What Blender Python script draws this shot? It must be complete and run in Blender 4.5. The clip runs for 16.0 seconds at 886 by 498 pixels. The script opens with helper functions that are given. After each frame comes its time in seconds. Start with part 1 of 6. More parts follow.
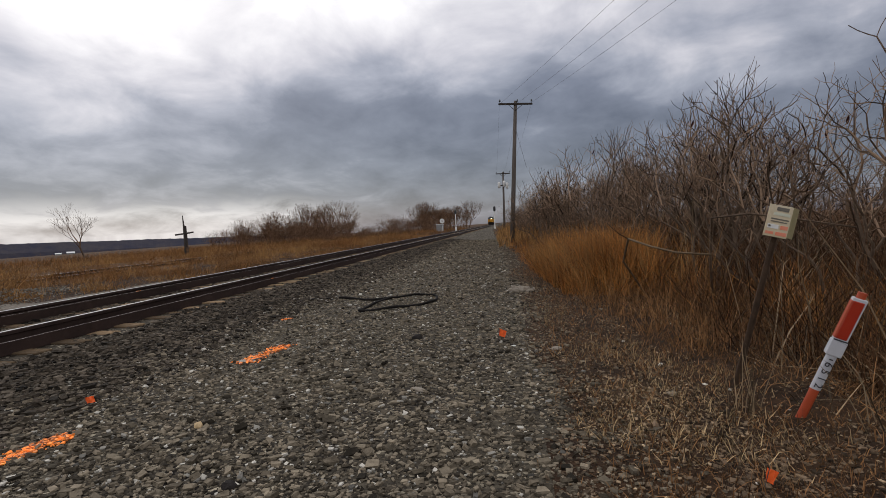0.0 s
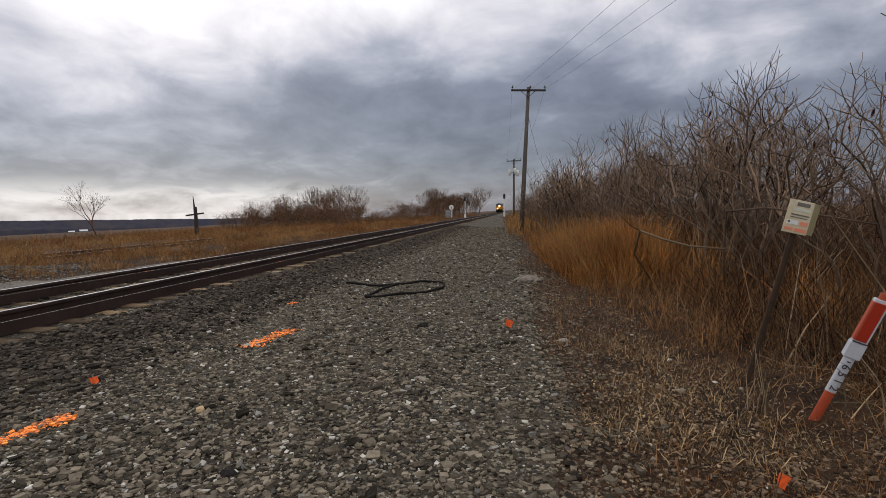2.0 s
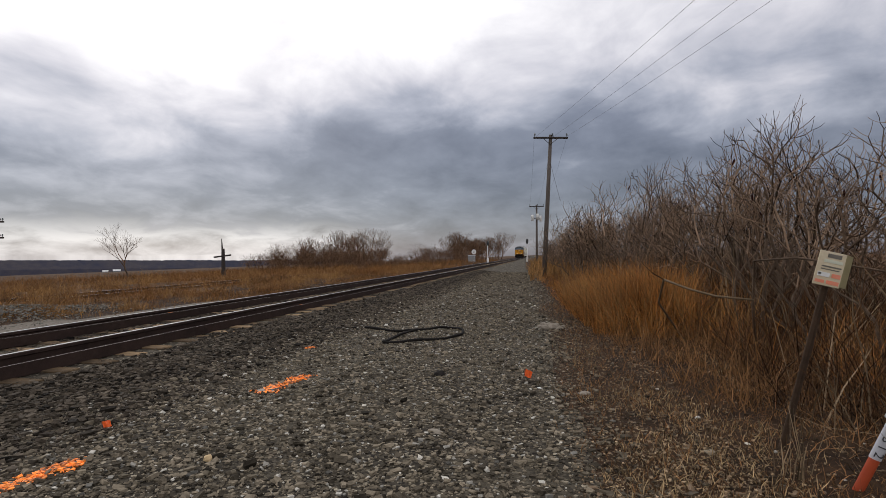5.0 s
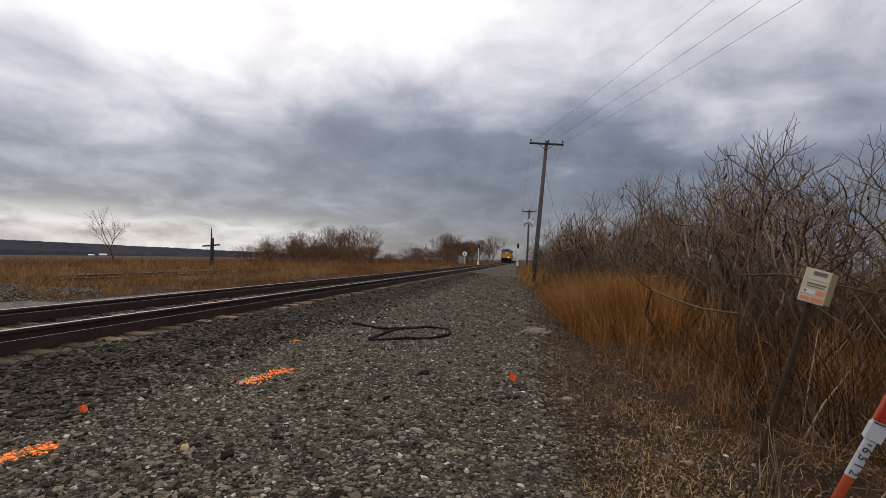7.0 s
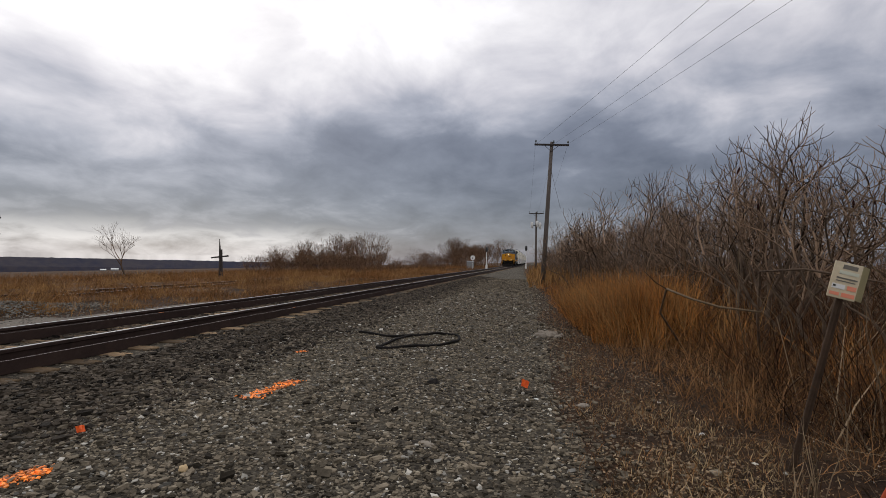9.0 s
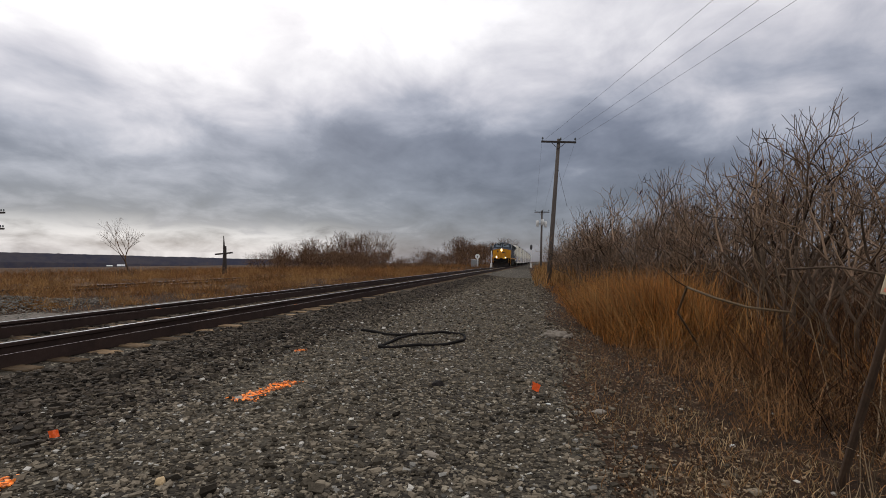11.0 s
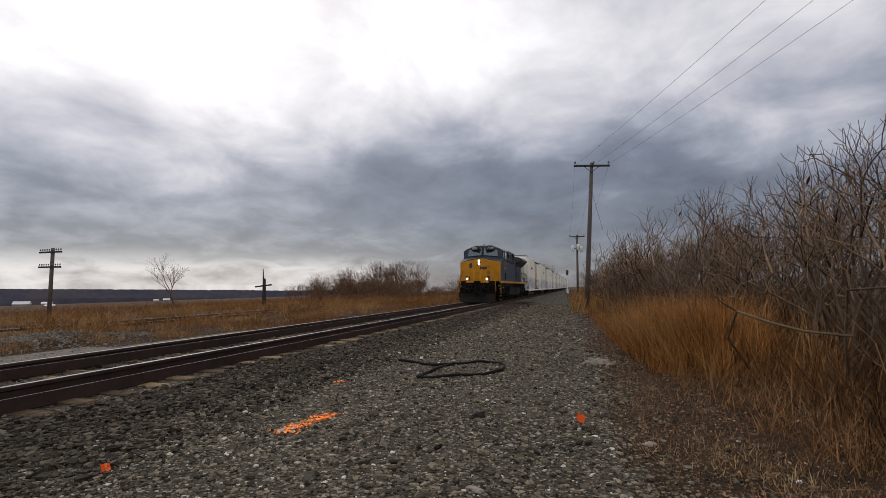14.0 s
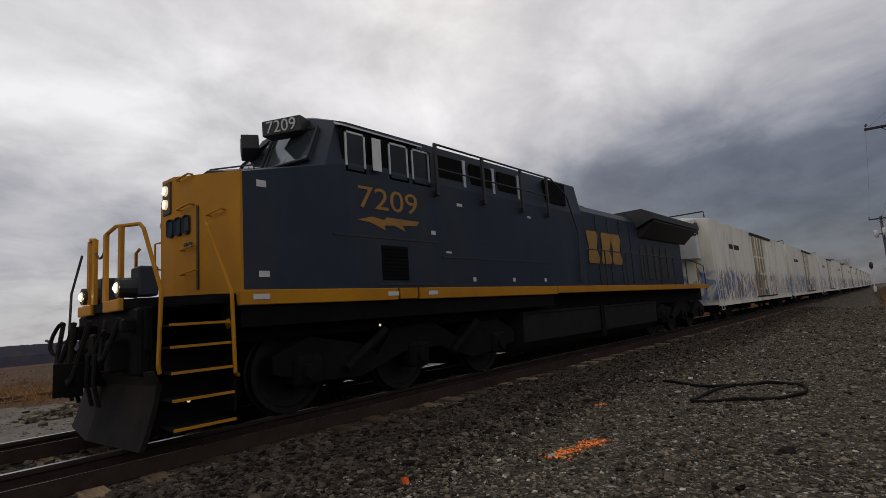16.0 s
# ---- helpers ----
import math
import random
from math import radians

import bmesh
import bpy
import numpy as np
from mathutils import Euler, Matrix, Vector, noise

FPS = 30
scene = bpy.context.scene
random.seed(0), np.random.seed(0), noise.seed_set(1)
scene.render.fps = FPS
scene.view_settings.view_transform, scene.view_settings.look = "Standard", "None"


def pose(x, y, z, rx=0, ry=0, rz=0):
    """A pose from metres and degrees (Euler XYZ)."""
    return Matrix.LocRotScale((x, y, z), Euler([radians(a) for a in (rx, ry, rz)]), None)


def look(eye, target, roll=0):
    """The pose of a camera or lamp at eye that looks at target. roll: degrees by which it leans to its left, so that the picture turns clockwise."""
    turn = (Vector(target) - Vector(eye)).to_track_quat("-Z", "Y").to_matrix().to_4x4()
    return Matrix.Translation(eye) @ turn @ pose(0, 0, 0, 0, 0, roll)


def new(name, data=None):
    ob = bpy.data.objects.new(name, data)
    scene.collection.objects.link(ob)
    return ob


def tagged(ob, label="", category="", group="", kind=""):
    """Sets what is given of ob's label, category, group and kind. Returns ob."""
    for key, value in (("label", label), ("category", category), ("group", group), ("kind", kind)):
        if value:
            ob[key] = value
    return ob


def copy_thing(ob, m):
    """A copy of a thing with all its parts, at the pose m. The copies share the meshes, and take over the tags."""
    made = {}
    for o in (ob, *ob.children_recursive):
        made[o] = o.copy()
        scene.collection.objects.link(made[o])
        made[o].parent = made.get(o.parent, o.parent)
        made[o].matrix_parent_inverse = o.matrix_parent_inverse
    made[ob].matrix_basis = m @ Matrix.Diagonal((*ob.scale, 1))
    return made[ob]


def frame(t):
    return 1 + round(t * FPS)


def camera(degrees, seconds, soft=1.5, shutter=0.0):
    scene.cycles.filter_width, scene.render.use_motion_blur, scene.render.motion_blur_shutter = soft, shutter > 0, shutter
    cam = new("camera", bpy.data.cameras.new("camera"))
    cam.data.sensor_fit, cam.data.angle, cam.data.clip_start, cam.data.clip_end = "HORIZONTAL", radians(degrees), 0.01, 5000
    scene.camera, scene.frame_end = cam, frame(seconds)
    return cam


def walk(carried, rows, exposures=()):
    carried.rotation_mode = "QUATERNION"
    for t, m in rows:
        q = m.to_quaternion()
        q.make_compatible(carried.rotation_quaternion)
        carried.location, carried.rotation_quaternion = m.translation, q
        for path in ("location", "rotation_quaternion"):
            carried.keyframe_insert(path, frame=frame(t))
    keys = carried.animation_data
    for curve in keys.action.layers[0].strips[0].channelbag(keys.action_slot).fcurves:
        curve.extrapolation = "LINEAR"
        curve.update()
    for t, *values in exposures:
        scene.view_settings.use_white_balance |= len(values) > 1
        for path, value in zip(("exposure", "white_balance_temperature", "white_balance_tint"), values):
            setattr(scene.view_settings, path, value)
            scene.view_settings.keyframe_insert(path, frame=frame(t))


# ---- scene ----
# ---- camera ----
SHOT = [
    (0, -0.000, 0.000, 1.425, 7.463, -2.819, -2.088),
    (0.5, 0.011, 0.000, 1.445, 3.454, -2.200, -0.344),
    (1, -0.017, 0.022, 1.437, 5.043, -3.520, 1.597),
    (1.5, 0.008, 0.044, 1.446, 5.567, -3.712, -0.237),
    (2, -0.001, 0.085, 1.439, 8.479, -4.360, -0.822),
    (2.5, 0.103, 0.120, 1.436, 15.554, -3.837, 0.343),
    (3, 0.079, 0.152, 1.453, 15.622, -3.210, 0.144),
    (3.5, 0.047, 0.136, 1.469, 14.003, -1.907, 0.866),
    (4, 0.049, 0.152, 1.453, 12.004, -0.721, 0.492),
    (4.5, 0.046, 0.132, 1.465, 11.246, 0.398, -0.459),
    (7, 0.048, 0.148, 1.450, 9.995, 0.798, 2.634),
    (7.5, 0.043, 0.136, 1.453, 11.122, -1.212, 2.646),
    (8, 0.029, 0.144, 1.447, 11.073, 0.675, 2.711),
    (8.5, 0.041, 0.216, 1.451, 10.828, 1.339, 0.972),
    (11, -0.045, 0.676, 1.402, 11.433, 1.149, 1.359),
    (11.5, -0.076, 0.679, 1.417, 11.312, 3.116, 1.069),
    (12, -0.065, 0.701, 1.419, 10.149, 2.542, 1.264),
    (12.5, -0.063, 0.694, 1.414, 9.593, 3.146, 0.520),
    (13, -0.056, 0.671, 1.401, 10.747, 3.212, 1.855),
    (13.5, -0.074, 0.710, 1.408, 12.081, 3.369, 2.231),
    (14, -0.081, 0.681, 1.411, 15.347, 4.270, 0.107),
    (14.5, -0.083, 0.695, 1.409, 17.090, 5.102, 1.376),
    (15, -0.084, 0.704, 1.397, 19.957, 6.090, -0.414),
    (15.5, -0.165, 0.735, 1.418, 27.571, 6.135, -5.008),
    (15.7, -0.192, 0.754, 1.422, 31.253, 6.384, -5.056),
    (15.8, -0.228, 0.784, 1.410, 34.265, 6.763, -5.273),
    (15.9, -0.234, 0.791, 1.419, 37.960, 7.004, -4.982),
    (16, -0.267, 0.730, 1.431, 41.610, 7.240, -3.913),
]
cam = camera(82.99, 16.0, soft=0.5)


def stand(x, y, z, yaw, pitch, roll):
    """A hand-held camera: turned to the left by yaw, up by pitch, leaning by roll."""
    return Matrix.Translation((x, y, z)) @ pose(0, 0, 0, 90 + pitch, 0, yaw) @ pose(0, 0, 0, 0, 0, roll)


walk(cam, [(t, stand(*q)) for t, *q in SHOT], exposures=[(0, 0.15), (2.0, 0.25), (4.5, 0.25), (8.5, 0.10), (11.0, 0.13), (13.5, 0.12), (15.0, -0.12), (15.5, -0.3), (16.0, -0.5)])

# ---- light: a heavy broken overcast, brightest beyond the track ----
SUN_AZ, SUN_EL = radians(40), radians(38)          # azimuth to the left of the track's direction
SUN_DIR = Vector((-math.sin(SUN_AZ) * math.cos(SUN_EL), math.cos(SUN_AZ) * math.cos(SUN_EL), math.sin(SUN_EL)))


def make_world():
    w = bpy.data.worlds.new("world")
    scene.world = w
    w.use_nodes = True
    nt = w.node_tree
    nt.nodes.clear()
    N, L = nt.nodes.new, nt.links.new

    def math_node(op, a, b=None, clamp=False):
        n = N("ShaderNodeMath")
        n.operation, n.use_clamp = op, clamp
        for k, q in enumerate((a, b)):
            if q is None:
                continue
            if isinstance(q, (int, float)):
                n.inputs[k].default_value = q
            else:
                L(q, n.inputs[k])
        return n.outputs[0]

    geo = N("ShaderNodeTexCoord")
    sep = N("ShaderNodeSeparateXYZ")
    L(geo.outputs["Generated"], sep.inputs[0])
    X, Y, Z = sep.outputs
    up = math_node("MAXIMUM", Z, 0.0)
    # clouds lie on a flat layer overhead
    den = math_node("ADD", up, 0.30)
    comb = N("ShaderNodeCombineXYZ")
    L(math_node("DIVIDE", X, den), comb.inputs[0])
    L(math_node("DIVIDE", Y, den), comb.inputs[1])

    def clouds(scale, detail, rough, dist, off, stretch=(1, 1, 1), turn=0.0):
        mp = N("ShaderNodeMapping")
        mp.inputs["Location"].default_value = off
        mp.inputs["Scale"].default_value = stretch
        mp.inputs["Rotation"].default_value = (0, 0, turn)
        L(comb.outputs[0], mp.inputs[0])
        n = N("ShaderNodeTexNoise")
        n.inputs["Scale"].default_value = scale
        n.inputs["Detail"].default_value = detail
        n.inputs["Roughness"].default_value = rough
        n.inputs["Distortion"].default_value = dist
        L(mp.outputs[0], n.inputs["Vector"])
        return n.outputs["Fac"]

    big = clouds(0.95, 5, 0.50, 0.25, (3.1, 1.7, 0))
    fine = clouds(3.2, 10, 0.56, 0.3, (7.3, 2.2, 0), (1.0, 0.9, 1), 0.5)
    # sun glow behind the cloud
    dot = N("ShaderNodeVectorMath")
    dot.operation = "DOT_PRODUCT"
    L(geo.outputs["Generated"], dot.inputs[0])
    dot.inputs[1].default_value = SUN_DIR
    glow = math_node("POWER", math_node("MAXIMUM", dot.outputs["Value"], 0.0), 6.0)
    lift = N("ShaderNodeMapRange")
    lift.interpolation_type = "SMOOTHSTEP"
    L(math_node("ADD", Z, math_node("MULTIPLY", math_node("SUBTRACT", big, 0.5), 0.28)), lift.inputs[0])
    for k, q in zip(("From Min", "From Max", "To Min", "To Max"), (0.17, 0.38, 0.0, 0.56)):
        lift.inputs[k].default_value = q
    # thinner cloud far round to the side and overhead behind
    wide = N("ShaderNodeMapRange")
    wide.interpolation_type = "SMOOTHSTEP"
    L(math_node("MAXIMUM", math_node("MAXIMUM", X, math_node("MULTIPLY", X, -0.92)), math_node("MULTIPLY", Y, -1.1)), wide.inputs[0])
    for k, q in zip(("From Min", "From Max", "To Min", "To Max"), (0.70, 1.0, 0.0, 0.62)):
        wide.inputs[k].default_value = q
    mix = math_node("ADD", math_node("MULTIPLY", math_node("SUBTRACT", big, 0.5), 0.42), math_node("MULTIPLY", math_node("SUBTRACT", fine, 0.5), 0.86))
    total = math_node("ADD", math_node("ADD", mix, lift.outputs[0]), math_node("ADD", math_node("MULTIPLY", glow, 0.30), math_node("ADD", wide.outputs[0], math_node("ADD", math_node("MULTIPLY", X, -0.05), 0.215))))
    ramp = N("ShaderNodeValToRGB")
    L(math_node("MULTIPLY", total, 0.8), ramp.inputs[0])
    el = ramp.color_ramp.elements
    el[0].position, el[0].color = 0.08, (0.100, 0.107, 0.142, 1)
    el[1].position, el[1].color = 0.98, (1.32, 1.29, 1.30, 1)
    for p, c in ((0.26, (0.178, 0.19, 0.238, 1)), (0.42, (0.345, 0.355, 0.412, 1)), (0.58, (0.60, 0.585, 0.625, 1)), (0.74, (0.86, 0.835, 0.85, 1))):
        e = el.new(p)
        e.color = c
    # low, bright gap under the cloud deck beyond the valley
    low = N("ShaderNodeMapRange")
    low.interpolation_type = "SMOOTHSTEP"
    L(math_node("ADD", Z, math_node("MULTIPLY", math_node("SUBTRACT", fine, 0.5), 0.10)), low.inputs[0])
    for k, q in zip(("From Min", "From Max", "To Min", "To Max"), (0.035, 0.066, 1.0, 0.0)):
        low.inputs[k].default_value = q
    side = N("ShaderNodeMapRange")
    side.interpolation_type = "SMOOTHSTEP"
    L(X, side.inputs[0])
    for k, q in zip(("From Min", "From Max", "To Min", "To Max"), (-0.52, -0.24, 1.0, 0.0)):
        side.inputs[k].default_value = q
    gap = math_node("MULTIPLY", low.outputs[0], side.outputs[0])
    brt = N("ShaderNodeMix")
    brt.data_type = "RGBA"
    L(math_node("MULTIPLY", gap, math_node("MULTIPLY", math_node("SUBTRACT", fine, 0.24), 2.6, True)), brt.inputs[0])
    L(ramp.outputs[0], brt.inputs[6])
    brt.inputs[7].default_value = (0.70, 0.70, 0.73, 1)
    # the clear sky above tints the cloud a little
    sky = N("ShaderNodeTexSky")
    sky.sky_type, sky.sun_disc = "NISHITA", False
    sky.sun_elevation, sky.sun_rotation = SUN_EL, -SUN_AZ
    skyb = N("ShaderNodeBackground")
    skyb.inputs["Strength"].default_value = 0.012
    L(sky.outputs[0], skyb.inputs["Color"])
    bg = N("ShaderNodeBackground")
    bg.inputs["Strength"].default_value = 0.91
    L(brt.outputs[2], bg.inputs["Color"])
    both = N("ShaderNodeAddShader")
    L(skyb.outputs[0], both.inputs[0])
    L(bg.outputs[0], both.inputs[1])
    out = N("ShaderNodeOutputWorld")
    L(both.outputs[0], out.inputs["Surface"])


make_world()
sun = new("sun", bpy.data.lights.new("sun", "SUN"))
sun.data.energy, sun.data.angle, sun.data.color = 0.4, radians(25), (1.0, 0.96, 0.9)
sun.matrix_world = look(SUN_DIR * 100, (0, 0, 0))


# ---- materials ----
def surface(name, col, col2=None, rough=0.7, metal=0.0, scale=8.0, bump=0.0, bscale=60.0, spread=0.5, random_by="", vary=(0.12, 1.65), coat=0.0, glow=0.0, stretch=(1, 1, 1), dirt=None, dirt_amount=0.5):
    """Two colours mixed by noise at two scales, with relief; random_by: 'object' or 'island' varies the brightness of each piece."""
    m = bpy.data.materials.new(name)
    m.use_nodes = True
    nt = m.node_tree
    b = nt.nodes["Principled BSDF"]
    N, L = nt.nodes.new, nt.links.new
    b.inputs["Roughness"].default_value, b.inputs["Metallic"].default_value = rough, metal
    b.inputs["Coat Weight"].default_value = coat
    if rough >= 0.8:
        b.inputs["Specular IOR Level"].default_value = 0.12          # dry, matt, porous surfaces
    col2 = col2 or tuple(c * 0.7 for c in col)
    tc = N("ShaderNodeTexCoord")
    mp = N("ShaderNodeMapping")
    mp.inputs["Scale"].default_value = stretch
    L(tc.outputs["Object"], mp.inputs[0])
    n1 = N("ShaderNodeTexNoise")
    n1.inputs["Scale"].default_value, n1.inputs["Detail"].default_value, n1.inputs["Roughness"].default_value = scale, 7, 0.65
    L(mp.outputs[0], n1.inputs["Vector"])
    n2 = N("ShaderNodeTexNoise")
    n2.inputs["Scale"].default_value, n2.inputs["Detail"].default_value = scale * 0.13, 4
    L(mp.outputs[0], n2.inputs["Vector"])
    add = N("ShaderNodeMath")
    add.operation = "ADD"
    L(n1.outputs[0], add.inputs[0])
    L(n2.outputs[0], add.inputs[1])
    rng = N("ShaderNodeMapRange")
    L(add.outputs[0], rng.inputs[0])
    for k, q in zip(("From Min", "From Max"), (1 - spread * 0.6, 1 + spread * 0.6)):
        rng.inputs[k].default_value = q
    mx = N("ShaderNodeMix")
    mx.data_type = "RGBA"
    L(rng.outputs[0], mx.inputs[0])
    mx.inputs[6].default_value, mx.inputs[7].default_value = (*col, 1), (*col2, 1)
    colour = mx.outputs[2]
    if dirt:
        n3 = N("ShaderNodeTexNoise")
        n3.inputs["Scale"].default_value, n3.inputs["Detail"].default_value = 1.1, 8
        m3 = N("ShaderNodeMapping")
        m3.inputs["Scale"].default_value = (1.5, 1.5, 0.35)
        L(tc.outputs["Object"], m3.inputs[0])
        L(m3.outputs[0], n3.inputs["Vector"])
        r3 = N("ShaderNodeMapRange")
        L(n3.outputs[0], r3.inputs[0])
        for k, q in zip(("From Min", "From Max", "To Min", "To Max"), (0.48, 0.75, 0.0, dirt_amount)):
            r3.inputs[k].default_value = q
        md = N("ShaderNodeMix")
        md.data_type = "RGBA"
        L(r3.outputs[0], md.inputs[0])
        L(colour, md.inputs[6])
        md.inputs[7].default_value = (*dirt, 1)
        colour = md.outputs[2]
    if random_by:
        src = N("ShaderNodeObjectInfo").outputs["Random"] if random_by == "object" else N("ShaderNodeNewGeometry").outputs["Random Per Island"]
        rr = N("ShaderNodeMapRange")
        L(src, rr.inputs[0])
        rr.inputs["To Min"].default_value, rr.inputs["To Max"].default_value = vary
        hs = N("ShaderNodeHueSaturation")
        L(rr.outputs[0], hs.inputs["Value"])
        L(colour, hs.inputs["Color"])
        colour = hs.outputs[0]
    L(colour, b.inputs["Base Color"])
    if glow:
        b.inputs["Emission Color"].default_value = (*col, 1)
        b.inputs["Emission Strength"].default_value = glow
    if bump:
        n4 = N("ShaderNodeTexNoise")
        n4.inputs["Scale"].default_value, n4.inputs["Detail"].default_value = bscale, 6
        L(mp.outputs[0], n4.inputs["Vector"])
        bp = N("ShaderNodeBump")
        bp.inputs["Strength"].default_value, bp.inputs["Distance"].default_value = bump, 0.02
        L(n4.outputs[0], bp.inputs["Height"])
        L(bp.outputs[0], b.inputs["Normal"])
    return m


def stony(name, dark, mid, light, cell, light_share=0.12, patch=None):
    """Crushed stone: cells of differing grey with recessed joints, and patches of dust."""
    m = bpy.data.materials.new(name)
    m.use_nodes = True
    nt = m.node_tree
    b = nt.nodes["Principled BSDF"]
    N, L = nt.nodes.new, nt.links.new
    b.inputs["Roughness"].default_value = 0.9
    b.inputs["Specular IOR Level"].default_value = 0.12
    tc = N("ShaderNodeTexCoord")
    nz = N("ShaderNodeTexNoise")
    nz.inputs["Scale"].default_value = 18
    L(tc.outputs["Object"], nz.inputs["Vector"])
    wob = N("ShaderNodeMix")
    wob.data_type = "VECTOR"
    wob.inputs[0].default_value = 0.03
    L(tc.outputs["Object"], wob.inputs[4])
    L(nz.outputs["Color"], wob.inputs[5])
    vo = N("ShaderNodeTexVoronoi")
    vo.inputs["Scale"].default_value = 1 / cell
    L(wob.outputs[1], vo.inputs["Vector"])
    sp = N("ShaderNodeSeparateColor")
    L(vo.outputs["Color"], sp.inputs[0])
    rp = N("ShaderNodeValToRGB")
    L(sp.outputs[0], rp.inputs[0])
    el = rp.color_ramp.elements
    el[0].position, el[0].color = 0.0, (*dark, 1)
    el[1].position, el[1].color = 1.0, (*light, 1)
    e = el.new(1 - light_share)
    e.color = (*mid, 1)
    big = N("ShaderNodeTexNoise")
    big.inputs["Scale"].default_value, big.inputs["Detail"].default_value = 0.55, 5
    L(tc.outputs["Object"], big.inputs["Vector"])
    mr = N("ShaderNodeMapRange")
    L(big.outputs[0], mr.inputs[0])
    for k, q in zip(("From Min", "From Max", "To Min", "To Max"), (0.4, 0.68, 0.0, 0.6)):
        mr.inputs[k].default_value = q
    pm = N("ShaderNodeMix")
    pm.data_type = "RGBA"
    L(mr.outputs[0], pm.inputs[0])
    L(rp.outputs[0], pm.inputs[6])
    pm.inputs[7].default_value = (*(patch or mid), 1)
    L(pm.outputs[2], b.inputs["Base Color"])
    bp = N("ShaderNodeBump")
    bp.inputs["Strength"].default_value, bp.inputs["Distance"].default_value = 0.8, cell * 0.5
    bp.invert = True
    L(vo.outputs["Distance"], bp.inputs["Height"])
    L(bp.outputs[0], b.inputs["Normal"])
    return m


GRAVEL = stony("gravel", (0.010, 0.008, 0.007), (0.082, 0.070, 0.052), (0.40, 0.35, 0.26), 0.026, 0.13, (0.098, 0.084, 0.060))
LIMESTONE = surface("limestone_fines", (0.215, 0.190, 0.158), (0.125, 0.108, 0.088), 0.95, scale=6, bump=0.5, bscale=50)
STONE = surface("crushed_stone", (0.078, 0.064, 0.046), (0.238, 0.199, 0.144), 0.9, scale=25, bump=0.4, bscale=90, random_by="island", dirt=(0.150, 0.128, 0.090), dirt_amount=0.7)
TURF_STONE = surface("earthy_stone", (0.080, 0.055, 0.035), (0.20, 0.145, 0.095), 0.9, scale=20, bump=0.4, random_by="island")
STONE_PALE = surface("pale_stone", (0.28, 0.265, 0.23), (0.48, 0.455, 0.40), 0.9, scale=25, bump=0.3, random_by="island")
BALLAST = surface("ballast_stone", (0.030, 0.024, 0.018), (0.122, 0.099, 0.074), 0.85, scale=20, bump=0.5, bscale=70, random_by="island")
FIELD = surface("winter_field", (0.105, 0.058, 0.029), (0.055, 0.036, 0.022), 0.95, scale=1.2, bump=0.9, bscale=9, spread=0.35)
SOIL = surface("dead_turf", (0.068, 0.038, 0.020), (0.018, 0.012, 0.009), 0.95, scale=14, bump=0.9, bscale=60, spread=0.4)
STRAW = surface("dead_straw", (0.335, 0.180, 0.076), (0.115, 0.056, 0.024), 0.85, scale=3, random_by="island")
ORANGE_GRASS = surface("rust_grass", (0.52, 0.225, 0.056), (0.22, 0.085, 0.024), 0.85, scale=2, random_by="island")
FIELD_GRASS = surface("field_grass", (0.29, 0.135, 0.043), (0.085, 0.046, 0.021), 0.9, scale=0.8, random_by="island", spread=0.35, vary=(0.5, 1.4))
TAN_GRASS = surface("tan_grass", (0.42, 0.235, 0.085), (0.20, 0.100, 0.038), 0.85, scale=2, random_by="island", vary=(0.45, 1.4))
BARK = surface("grey_bark", (0.18, 0.128, 0.089), (0.044, 0.030, 0.021), 0.9, scale=12, bump=0.4, bscale=60, spread=0.5)
TWIG = surface("brown_twig", (0.26, 0.175, 0.114), (0.064, 0.041, 0.027), 0.85, scale=5, random_by="island")
FAR_TWIG = surface("red_brown_brush", (0.19, 0.108, 0.060), (0.095, 0.057, 0.036), 0.9, scale=3, random_by="island")
CANE = surface("dark_bramble", (0.150, 0.074, 0.034), (0.034, 0.018, 0.010), 0.9, scale=5, random_by="island")
PALE_CANE = surface("bleached_cane", (0.34, 0.255, 0.16), (0.17, 0.115, 0.066), 0.85, scale=4, random_by="island")
LITTER = surface("leaf_litter", (0.40, 0.31, 0.20), (0.16, 0.10, 0.055), 0.9, scale=9, random_by="island")
FAR_GRAVEL = surface("grey_limestone_gravel", (0.165, 0.153, 0.13), (0.25, 0.235, 0.20), 0.9, scale=15, bump=0.3, random_by="island", vary=(0.45, 1.3))
SUMAC = surface("dry_seed_head", (0.050, 0.018, 0.014), (0.025, 0.011, 0.010), 0.9, scale=40, bump=0.5)
HILL = surface("wooded_hill", (0.034, 0.036, 0.056), (0.060, 0.054, 0.062), 1.0, scale=0.03, spread=0.3)
RAIL = surface("rail_rust", (0.050, 0.032, 0.026), (0.024, 0.016, 0.014), 0.8, 0.0, scale=10, bump=0.2)
RAIL_TOP = surface("polished_rail_head", (0.40, 0.39, 0.39), (0.28, 0.27, 0.26), 0.36, 1.0, scale=6)
RAIL_WORN = surface("dull_spare_rail", (0.24, 0.20, 0.185), (0.13, 0.10, 0.09), 0.45, 0.6, scale=9)
PALE_STRAW = surface("bleached_flat_straw", (0.48, 0.355, 0.20), (0.22, 0.145, 0.072), 0.9, scale=4, random_by="island")
TIE = surface("creosoted_tie", (0.30, 0.205, 0.115), (0.05, 0.037, 0.027), 0.9, scale=9, bump=0.6, bscale=40, random_by="object", stretch=(0.3, 3, 3))
